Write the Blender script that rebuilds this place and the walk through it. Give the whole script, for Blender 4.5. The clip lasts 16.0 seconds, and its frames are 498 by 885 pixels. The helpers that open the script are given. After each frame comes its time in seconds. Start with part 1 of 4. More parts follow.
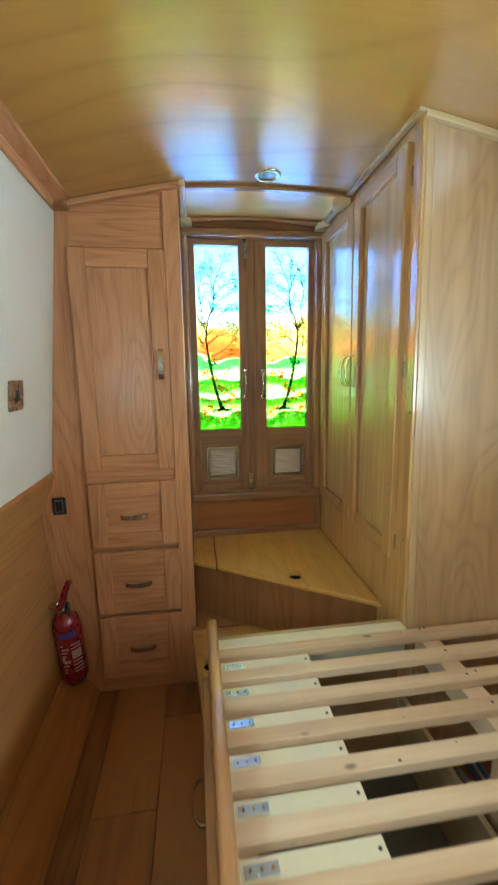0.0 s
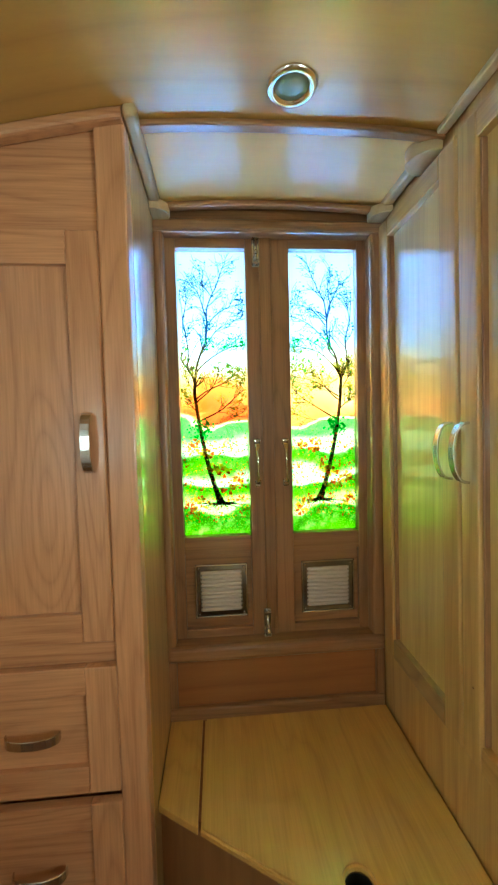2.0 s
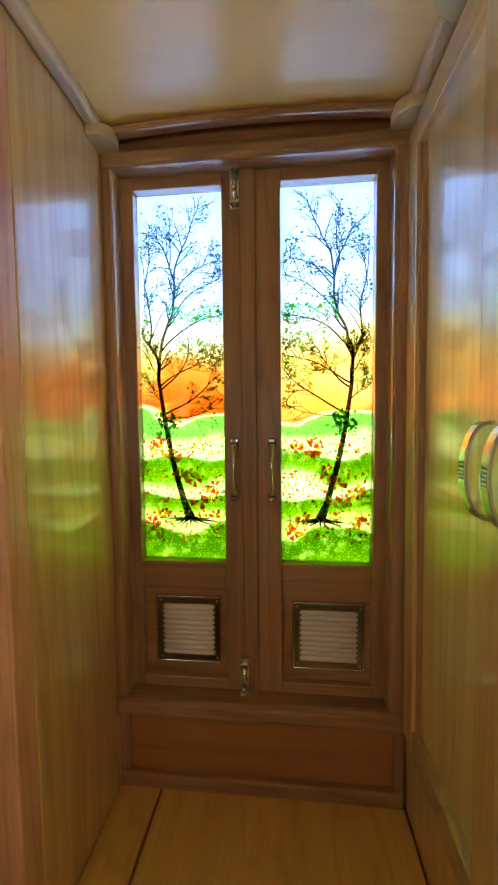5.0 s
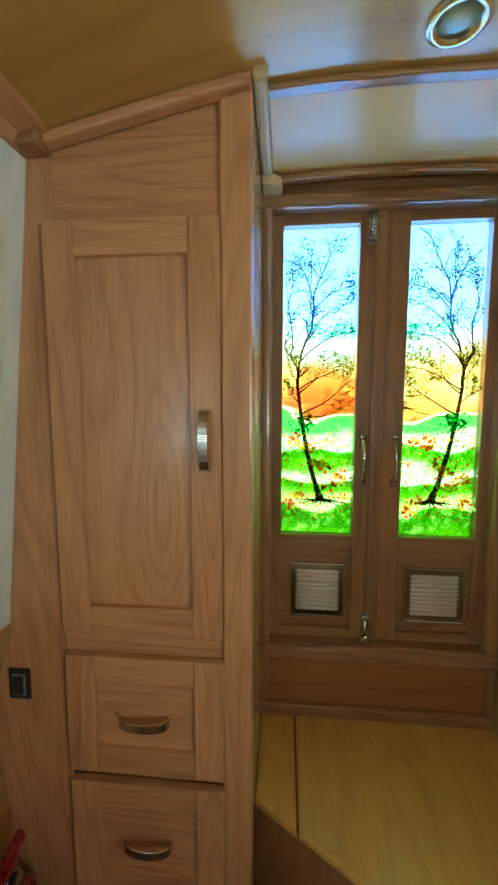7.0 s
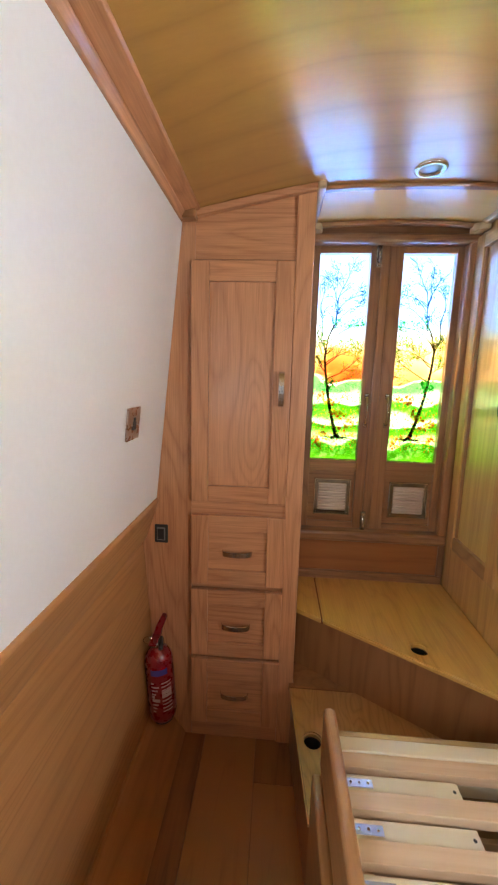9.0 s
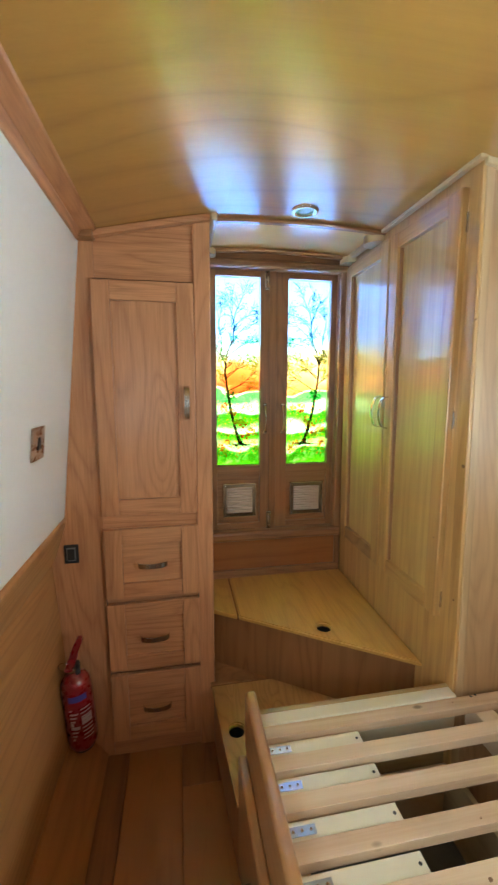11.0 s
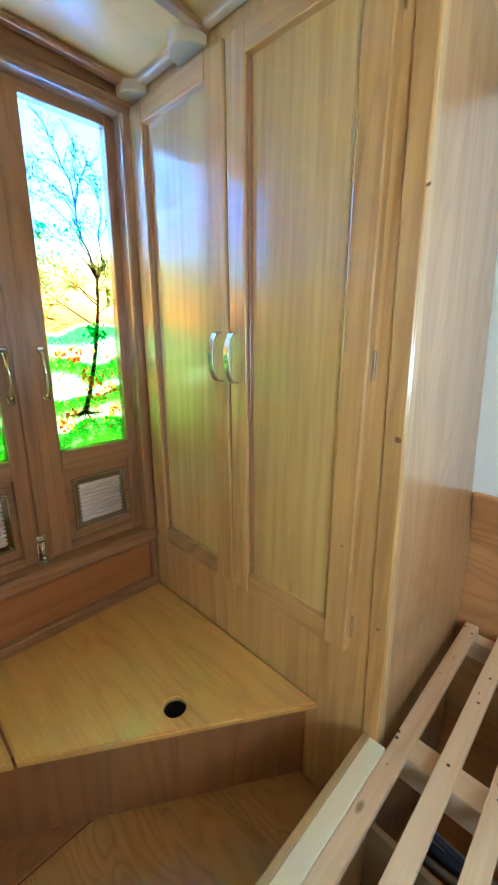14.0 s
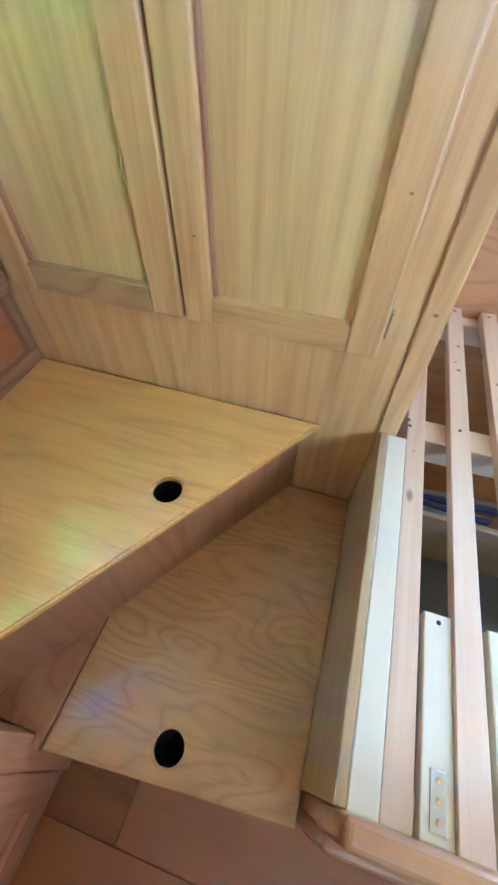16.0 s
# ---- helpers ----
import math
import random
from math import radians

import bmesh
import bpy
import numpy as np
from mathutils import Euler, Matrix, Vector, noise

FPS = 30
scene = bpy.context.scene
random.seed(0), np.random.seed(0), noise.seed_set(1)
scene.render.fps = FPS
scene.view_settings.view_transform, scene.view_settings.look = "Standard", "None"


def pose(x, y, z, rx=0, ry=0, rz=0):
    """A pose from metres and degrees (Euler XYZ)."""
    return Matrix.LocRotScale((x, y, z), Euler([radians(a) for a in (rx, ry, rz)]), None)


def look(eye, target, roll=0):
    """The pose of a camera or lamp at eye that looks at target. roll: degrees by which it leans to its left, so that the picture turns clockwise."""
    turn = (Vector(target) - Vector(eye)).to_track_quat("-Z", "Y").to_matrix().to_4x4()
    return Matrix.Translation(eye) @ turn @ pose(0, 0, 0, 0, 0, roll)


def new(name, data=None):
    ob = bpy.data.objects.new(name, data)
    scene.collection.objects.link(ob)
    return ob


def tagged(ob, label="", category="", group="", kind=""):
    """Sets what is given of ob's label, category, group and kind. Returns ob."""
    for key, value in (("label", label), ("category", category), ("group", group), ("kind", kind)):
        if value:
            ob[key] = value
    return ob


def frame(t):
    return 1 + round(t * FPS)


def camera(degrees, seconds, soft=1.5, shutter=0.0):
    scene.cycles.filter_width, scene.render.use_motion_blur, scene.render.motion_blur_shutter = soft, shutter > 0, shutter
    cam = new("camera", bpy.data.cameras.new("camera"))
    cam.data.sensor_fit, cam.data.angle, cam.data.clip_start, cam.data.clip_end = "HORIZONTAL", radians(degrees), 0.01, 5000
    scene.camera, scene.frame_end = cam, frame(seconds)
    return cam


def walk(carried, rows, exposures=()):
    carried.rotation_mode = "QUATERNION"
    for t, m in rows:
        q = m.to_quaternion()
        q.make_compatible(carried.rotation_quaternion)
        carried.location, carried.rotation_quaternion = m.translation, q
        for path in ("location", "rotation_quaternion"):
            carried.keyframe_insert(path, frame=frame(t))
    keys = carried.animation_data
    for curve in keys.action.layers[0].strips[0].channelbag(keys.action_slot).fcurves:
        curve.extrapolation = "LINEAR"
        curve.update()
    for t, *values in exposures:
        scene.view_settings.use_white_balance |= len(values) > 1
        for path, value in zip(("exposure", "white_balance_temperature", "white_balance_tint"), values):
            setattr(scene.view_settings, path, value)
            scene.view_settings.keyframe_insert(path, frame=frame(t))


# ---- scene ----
cam = camera(65.2, 16.0, soft=2.1, shutter=0.25)
PATH = [
    (0, (0.001, -0.028, 1.295), (0.268, 1.924, 0.949), -0.9),
    (0.5, (0.065, 0.185, 1.33), (0.234, 2.158, 1.05), -1.3),
    (1, (0.079, 0.385, 1.335), (0.259, 2.362, 1.09), -2.6),
    (1.5, (0.075, 0.554, 1.346), (0.279, 2.536, 1.167), -2.8),
    (2, (0.128, 0.691, 1.366), (0.285, 2.682, 1.263), -1.4),
    (2.5, (0.222, 0.807, 1.38), (0.279, 2.804, 1.283), 0.4),
    (3, (0.284, 0.898, 1.375), (0.272, 2.894, 1.252), 1.1),
    (3.2, (0.299, 0.92, 1.365), (0.251, 2.915, 1.242), 0.9),
    (5.3, (0.358, 0.962, 1.364), (0.157, 2.947, 1.229), -0.6),
    (5.5, (0.332, 0.944, 1.372), (0.156, 2.931, 1.229), -0.5),
    (6, (0.252, 0.923, 1.392), (0.09, 2.91, 1.231), -0.7),
    (6.5, (0.167, 0.853, 1.389), (0.002, 2.838, 1.204), -0.7),
    (7, (0.029, 0.749, 1.407), (-0.152, 2.729, 1.195), 0.0),
    (7.5, (-0.063, 0.643, 1.394), (-0.245, 2.616, 1.123), 0.9),
    (8, (-0.109, 0.494, 1.381), (-0.264, 2.462, 1.066), 1.3),
    (8.2, (-0.108, 0.417, 1.371), (-0.26, 2.385, 1.045), 1.5),
    (10.3, (-0.172, 0.034, 1.381), (-0.156, 2.006, 1.046), -0.2),
    (10.5, (-0.168, 0.039, 1.373), (-0.089, 2.011, 1.052), -0.3),
    (11, (-0.142, 0.094, 1.389), (0.208, 2.043, 1.108), 0.1),
    (11.5, (-0.105, 0.182, 1.418), (0.544, 2.058, 1.175), 0.7),
    (12, (-0.109, 0.24, 1.419), (0.773, 2.018, 1.178), 1.7),
    (12.5, (-0.106, 0.296, 1.403), (0.909, 1.996, 1.123), 2.0),
    (13, (-0.07, 0.406, 1.393), (1.009, 2.055, 1.05), 2.4),
    (13.5, (-0.031, 0.558, 1.378), (1.161, 2.109, 0.964), 2.2),
    (14, (-0.031, 0.735, 1.347), (1.354, 2.079, 0.821), 0.6),
    (14.5, (-0.014, 0.856, 1.297), (1.405, 1.994, 0.467), 1.4),
    (15, (0.030, 0.990, 1.211), (1.245, 1.963, -0.045), 2.1),
    (15.5, (0.057, 1.053, 1.15), (1.198, 1.742, -0.341), 2.0),
    (16, (0.046, 1.113, 1.116), (1.256, 1.449, -0.441), 2.3),
]
EXPOSURES = [
    (0, -0.83, 5700, -14), (0.5, -0.84, 5950, -11), (1, -0.77, 6700, 0), (1.5, -0.95, 6700, -8), (2, -0.9, 6100, -16), (2.5, -1.11, 6500, -14), (3.2, -1.39, 8000, 4), (5.5, -1.55, 8300, 3), (6.5, -1.57, 7100, -11),
    (7, -1.26, 5950, -20), (7.5, -0.90, 5900, -6), (8, -0.72, 6300, 12), (10.5, -0.85, 6250, 8), (11.5, -0.82, 5550, -12), (12.5, -0.79, 5350, -2), (13.5, -0.80, 5250, 0), (14, -0.48, 5100, -9), (14.5, -0.44, 4800, -5), (15, -0.17, 4400, 7), (15.5, 0.06, 4080, -1), (16, 0.36, 4100, -1),
]
walk(cam, [(t, look(eye, target, roll)) for t, eye, target, roll in PATH], EXPOSURES)

# ---- world and light ----
world = bpy.data.worlds.new("sky")
scene.world = world
world.use_nodes = True
wn = world.node_tree.nodes
sky = wn.new("ShaderNodeTexSky")
sky.sky_type, sky.sun_disc = "NISHITA", False
sky.sun_elevation, sky.sun_rotation = radians(38), radians(-25)
wn["Background"].inputs["Strength"].default_value = 0.1
world.node_tree.links.new(sky.outputs[0], wn["Background"].inputs["Color"])

sun = new("sun", bpy.data.lights.new("sun", "SUN"))
sun.data.energy, sun.data.angle, sun.data.color = 2.0, radians(0.6), (1.0, 0.95, 0.88)
sun.matrix_world = look((-2, 4.5, 4.0), (0, 0, 0))


def opening_lamp(name, eye, target, width, height, watts, colour):
    """The sky's light in one opening of the cabin, and the rear fill."""
    lamp = new(name, bpy.data.lights.new(name, "AREA"))
    lamp.data.shape, lamp.data.size, lamp.data.size_y = "RECTANGLE", width, height
    lamp.data.energy, lamp.data.color = watts, colour
    lamp.matrix_world = look(eye, target)
    return lamp


opening_lamp("stern_daylight", (0.28, 2.05, 1.44), (0.28, 1.0, 1.44), 0.75, 1.0, 480.0, (0.97, 0.98, 1.0))
opening_lamp("window_daylight", (-0.62, -0.10, 1.32), (0.4, -0.10, 1.55), 0.66, 0.40, 29.0, (0.88, 0.94, 1.0))
opening_lamp("window_daylight", (1.19, -0.10, 1.32), (0.0, -0.10, 2.15), 0.66, 0.40, 52.0, (0.88, 0.94, 1.0))
# Added fill from an unseen rear opening, lighting faces turned that way
opening_lamp("passage_daylight", (0.28, -2.58, 1.25), (0.28, 0.0, 1.2), 0.6, 1.1, 3.5, (0.97, 0.98, 1.0))

# ---- materials ----


class Nodes:
    """Short hand for a node material."""

    def __init__(self, name):
        self.mat = bpy.data.materials.new(name)
        self.mat.use_nodes = True
        self.tree = self.mat.node_tree
        self.bsdf = self.tree.nodes["Principled BSDF"]
        self.out = self.tree.nodes["Material Output"]

    def add(self, kind, **values):
        node = self.tree.nodes.new("ShaderNode" + kind)
        for key, value in values.items():
            if key in node.inputs:
                node.inputs[key].default_value = value
        return node

    def link(self, a, b):
        self.tree.links.new(a, b)

    def maths(self, op, a, b=None):
        node = self.tree.nodes.new("ShaderNodeMath")
        node.operation = op
        for i, v in enumerate((a, b)):
            if v is None:
                continue
            if isinstance(v, (int, float)):
                node.inputs[i].default_value = v
            else:
                self.link(v, node.inputs[i])
        return node.outputs[0]

    def ramp(self, fac, stops):
        node = self.tree.nodes.new("ShaderNodeValToRGB")
        el = node.color_ramp.elements
        while len(el) < len(stops):
            el.new(0.5)
        for e, (p, c) in zip(el, stops):
            e.position, e.color = p, (*c, 1)
        self.link(fac, node.inputs[0])
        return node.outputs[0]

    def mix(self, fac, a, b, blend="MIX"):
        node = self.tree.nodes.new("ShaderNodeMix")
        node.data_type, node.blend_type = "RGBA", blend
        for i, v in ((0, fac), (6, a), (7, b)):
            if isinstance(v, (int, float)):
                node.inputs[i].default_value = v
            elif isinstance(v, tuple):
                node.inputs[i].default_value = (*v, 1)
            else:
                self.link(v, node.inputs[i])
        return node.outputs[2]

    def bump(self, height, strength, distance=0.001):
        node = self.add("Bump", Strength=strength, Distance=distance)
        self.link(height, node.inputs["Height"])
        self.link(node.outputs[0], self.bsdf.inputs["Normal"])


def wood(name, light, dark, axis, rough=0.3, figure=9.0, rings=14.0, pores=0.5, coat=0.0, knots=0.0, vary=0.16, stretch=0.09, lines=0.32, sharp=2.2, calm=2.0, bands=0.45, wide=17.0, shine=1.5, gloss=0.11):
    """Sawn timber with its figure drawn out along one axis, growth rings as contours, and fine pores."""
    n = Nodes(name)
    tc = n.add("TexCoord")
    info = n.add("ObjectInfo")
    shift = n.add("VectorMath")
    n.link(tc.outputs["Object"], shift.inputs[0])
    scramble = n.add("CombineXYZ")
    for i, k in enumerate((3.7, 5.3, 9.1)):
        n.link(n.maths("MULTIPLY", info.outputs["Random"], k), scramble.inputs[i])
    n.link(scramble.outputs[0], shift.inputs[1])
    long = [1.0, 1.0, 1.0]
    long["xyz".index(axis)] = stretch
    m1 = n.add("Mapping")
    m1.inputs["Scale"].default_value = long
    n.link(shift.outputs[0], m1.inputs[0])
    big = n.add("TexNoise", Scale=figure, Detail=calm, Roughness=0.45, Distortion=0.3)
    n.link(m1.outputs[0], big.inputs["Vector"])
    ring = n.maths("PINGPONG", n.maths("MULTIPLY", big.outputs[0], rings), 1.0)
    ring = n.maths("POWER", ring, sharp)
    thin = [1.0, 1.0, 1.0]
    thin["xyz".index(axis)] = 0.03
    m2 = n.add("Mapping")
    m2.inputs["Scale"].default_value = thin
    n.link(shift.outputs[0], m2.inputs[0])
    fine = n.add("TexNoise", Scale=260.0, Detail=3.0, Roughness=0.6)
    n.link(m2.outputs[0], fine.inputs["Vector"])
    mid = n.add("TexNoise", Scale=64.0, Detail=3.0, Roughness=0.6)
    n.link(m2.outputs[0], mid.inputs["Vector"])
    blotch = n.add("TexNoise", Scale=3.0, Detail=2.0)
    n.link(shift.outputs[0], blotch.inputs["Vector"])
    f = n.maths("ADD", n.maths("MULTIPLY", ring, lines), n.maths("ADD", n.maths("MULTIPLY", mid.outputs[0], 0.3), 0.15))
    broad = n.add("TexNoise", Scale=wide, Detail=2.0, Roughness=0.5)
    n.link(m2.outputs[0], broad.inputs["Vector"])
    f = n.maths("ADD", f, n.maths("MULTIPLY", n.maths("SUBTRACT", broad.outputs[0], 0.5), bands))
    f = n.maths("ADD", f, n.maths("MULTIPLY", n.maths("SUBTRACT", fine.outputs[0], 0.5), pores * 0.55))
    f = n.maths("ADD", f, n.maths("MULTIPLY", n.maths("SUBTRACT", blotch.outputs[0], 0.5), 0.22))
    f = n.maths("ADD", f, n.maths("MULTIPLY", n.maths("SUBTRACT", info.outputs["Random"], 0.5), vary))
    half = tuple((a + b) / 2 for a, b in zip(light, dark))
    colour = n.ramp(f, [(0.12, light), (0.52, half), (0.95, dark)])
    if knots:
        spots = n.add("TexVoronoi", Scale=knots)
        m3 = n.add("Mapping")
        m3.inputs["Scale"].default_value = [0.45 if a == axis else 1.0 for a in "xyz"]
        n.link(shift.outputs[0], m3.inputs[0])
        n.link(m3.outputs[0], spots.inputs["Vector"])
        mask = n.ramp(spots.outputs["Distance"], [(0.07, (1, 1, 1)), (0.14, (0, 0, 0))])
        colour = n.mix(n.maths("MULTIPLY", mask, 0.8), colour, tuple(c * 0.35 for c in dark))
    n.link(colour, n.bsdf.inputs["Base Color"])
    rr = n.maths("ADD", n.maths("MULTIPLY", fine.outputs[0], 0.1), rough - 0.05)
    n.link(rr, n.bsdf.inputs["Roughness"])
    n.bsdf.inputs["Coat Weight"].default_value = coat
    n.bsdf.inputs["Specular IOR Level"].default_value = 0.5 + 0.3 * coat
    n.bsdf.inputs["Coat Roughness"].default_value = gloss
    n.bsdf.inputs["Coat IOR"].default_value = shine
    n.bump(fine.outputs[0], 0.12, 0.0005)
    return n.mat


def plain(name, colour, rough, metal=0.0, grain=0.0, scale=60.0, bump=0.0, coat=0.0):
    """Paint, metal or plastic with slight unevenness at two scales."""
    n = Nodes(name)
    tc = n.add("TexCoord")
    a = n.add("TexNoise", Scale=scale, Detail=3.0)
    b = n.add("TexNoise", Scale=4.0, Detail=2.0)
    n.link(tc.outputs["Object"], a.inputs["Vector"])
    n.link(tc.outputs["Object"], b.inputs["Vector"])
    f = n.maths("ADD", n.maths("MULTIPLY", a.outputs[0], 0.5), n.maths("MULTIPLY", b.outputs[0], 0.5))
    lo, hi = (tuple(min(1, max(0, c * k)) for c in colour) for k in (1 - grain, 1 + grain))
    n.link(n.ramp(f, [(0.3, lo), (0.7, hi)]), n.bsdf.inputs["Base Color"])
    n.link(n.maths("ADD", n.maths("MULTIPLY", a.outputs[0], 0.12), rough - 0.06), n.bsdf.inputs["Roughness"])
    n.bsdf.inputs["Metallic"].default_value = metal
    n.bsdf.inputs["Coat Weight"].default_value = coat
    if bump:
        n.bump(a.outputs[0], bump, 0.0008)
    return n.mat


OAK_L, OAK_D = (0.61, 0.297, 0.138), (0.32, 0.122, 0.047)
oak = {a: wood("oak_" + a, OAK_L, OAK_D, a, 0.34, figure=7.0, rings=30.0, coat=0.2, lines=0.30, sharp=2.6, pores=1.7, stretch=0.1) for a in "xyz"}
PALE_L, PALE_D = (0.59, 0.345, 0.112), (0.37, 0.187, 0.050)
pale = {a: wood("pale_oak_" + a, PALE_L, PALE_D, a, 0.42, figure=8.0, rings=16.0, coat=1.0, sharp=3.0, pores=1.4, bands=1.1, wide=55.0, shine=1.5, gloss=0.11) for a in "xyz"}
pale_panel = wood("pale_oak_panel", (0.65, 0.43, 0.145), (0.42, 0.24, 0.066), "z", 0.4, figure=6.0, rings=12.0, coat=1.0, sharp=3.0, pores=1.3, lines=0.2, bands=1.3, wide=46.0, shine=1.5, gloss=0.12)
edge_oak = wood("edge_oak", (0.55, 0.38, 0.20), (0.36, 0.225, 0.105), "z", 0.35, coat=0.4, bands=0.9, wide=40.0)
pale_side = wood("pale_oak_side", (0.50, 0.315, 0.155), (0.30, 0.168, 0.072), "z", 0.36, figure=6.5, rings=40.0, coat=1.0, gloss=0.1, stretch=0.2, lines=0.26, sharp=2.2, calm=1.2, pores=0.9, bands=0.9, wide=30.0)
trim_oak = {a: wood("trim_oak_" + a, (0.61, 0.45, 0.25), (0.42, 0.28, 0.135), a, 0.35, coat=0.2) for a in "xyz"}
stern_oak = {a: wood("stern_oak_" + a, (0.37, 0.178, 0.075), (0.17, 0.075, 0.029), a, 0.3, figure=7.0, rings=26.0, coat=0.5, sharp=2.6, pores=1.6, bands=0.8, wide=40.0) for a in "xyz"}
oak_panel = wood("oak_panel", OAK_L, OAK_D, "z", 0.32, figure=5.0, rings=44.0, coat=0.4, gloss=0.2, stretch=0.2, lines=0.26, sharp=2.6, calm=0.8, pores=1.7)
stern_panel = wood("stern_panel_wood", (0.37, 0.145, 0.043), (0.23, 0.080, 0.025), "x", 0.4, pores=0.8)
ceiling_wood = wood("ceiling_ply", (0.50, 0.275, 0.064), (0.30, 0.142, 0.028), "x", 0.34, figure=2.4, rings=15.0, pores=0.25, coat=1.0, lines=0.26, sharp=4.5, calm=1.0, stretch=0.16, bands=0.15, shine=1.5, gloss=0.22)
# Ceiling ply lightened: the brighter light near the doors put into colour
lit_ceiling = wood("lit_ceiling_ply", (0.79, 0.50, 0.16), (0.66, 0.38, 0.10), "x", 0.45, figure=2.4, rings=12.0, pores=0.25, coat=0.5, lines=0.2, sharp=4.5, calm=1.0, stretch=0.16, bands=0.15, gloss=0.14)
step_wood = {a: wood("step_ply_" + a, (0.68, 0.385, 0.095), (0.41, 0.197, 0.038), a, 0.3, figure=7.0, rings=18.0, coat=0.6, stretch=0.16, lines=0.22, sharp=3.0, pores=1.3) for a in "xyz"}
lid_wood = wood("lid_ply", (0.50, 0.278, 0.088), (0.27, 0.132, 0.036), "y", 0.32, figure=10.0, rings=24.0, coat=0.35, stretch=0.28, lines=0.32, sharp=2.6, pores=0.9)
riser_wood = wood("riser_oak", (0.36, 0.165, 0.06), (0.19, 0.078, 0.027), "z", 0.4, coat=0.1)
floor_wood = wood("floor_oak", (0.33, 0.137, 0.037), (0.13, 0.050, 0.014), "y", 0.36, coat=0.15, vary=0.8)
wall_wood = wood("wall_oak", (0.52, 0.252, 0.088), (0.32, 0.138, 0.042), "y", 0.4, figure=5.0, rings=30.0, coat=0.1, sharp=3.2, lines=0.38, pores=0.9)
foot_oak = wood("foot_oak", (0.42, 0.285, 0.125), (0.28, 0.175, 0.07), "x", 0.35, coat=0.3)
skirting_oak = wood("skirting_oak", (0.44, 0.19, 0.058), (0.24, 0.092, 0.026), "y", 0.36, coat=0.2)
bed_oak = wood("bed_oak", (0.43, 0.215, 0.08), (0.24, 0.105, 0.034), "y", 0.32, coat=0.3)
pine = wood("pine", (0.72, 0.535, 0.35), (0.53, 0.34, 0.195), "x", 0.5, figure=9.0, rings=6.0, pores=0.7, knots=18.0, vary=0.45, bands=1.0, wide=45.0)
pine_pale = wood("pine_pale", (0.74, 0.665, 0.48), (0.63, 0.535, 0.35), "x", 0.5, figure=9.0, rings=4.0, pores=0.15)
pine_y = wood("pine_rail", (0.74, 0.57, 0.38), (0.58, 0.40, 0.24), "y", 0.5, figure=9.0, rings=6.0)
white_paint = plain("white_wall_paint", (0.80, 0.79, 0.75), 0.36, grain=0.025, scale=90, bump=0.015)
white_enamel = plain("white_enamel", (0.82, 0.81, 0.79), 0.25, grain=0.02)
# Vent plate chrome, darkened to carry the reflection of a dim room
vent_chrome = plain("dim_reflection_chrome", (0.30, 0.29, 0.27), 0.13, 1.0, 0.05)
knot_wood = plain("knot_heartwood", (0.21, 0.10, 0.045), 0.5, grain=0.4, scale=300)
chrome = plain("polished_chrome", (0.60, 0.59, 0.56), 0.10, 1.0, 0.03)
steel = plain("brushed_steel", (0.60, 0.57, 0.53), 0.24, 1.0, 0.03, 20)
zinc = plain("zinc_plate", (0.58, 0.62, 0.66), 0.25, 0.55, 0.1)
satin = plain("satin_aluminium", (0.72, 0.62, 0.54), 0.55, 0.35, 0.02)
brass = plain("antique_plate", (0.46, 0.36, 0.28), 0.28, 0.9, 0.1)
black_plastic = plain("black_plastic", (0.02, 0.021, 0.022), 0.35, grain=0.1)
grey_plastic = plain("grey_plastic", (0.16, 0.17, 0.17), 0.3, grain=0.1)
red_paint = plain("red_enamel", (0.22, 0.006, 0.011), 0.28, grain=0.06, coat=0.5)
print_white = plain("label_print", (0.55, 0.42, 0.41), 0.5)
print_blue = plain("label_blue", (0.05, 0.05, 0.25), 0.5)
dark_gap = plain("rebate_wood", (0.20, 0.07, 0.025), 0.7)
# Near-black colour carrying the shade inside the finger-hole wells
hole_shade = plain("hollow_shade", (0.012, 0.008, 0.005), 0.9)
cable_blue = plain("blue_cable", (0.05, 0.08, 0.22), 0.45, grain=0.2)
cable_grey = plain("grey_cable", (0.32, 0.33, 0.36), 0.5, grain=0.2)
nickel = plain("bright_nickel", (0.86, 0.82, 0.72), 0.2, 1.0, 0.03)
lamp_glass = plain("lamp_lens", (0.20, 0.235, 0.15), 0.3, 0.0, 0.1, coat=0.3)


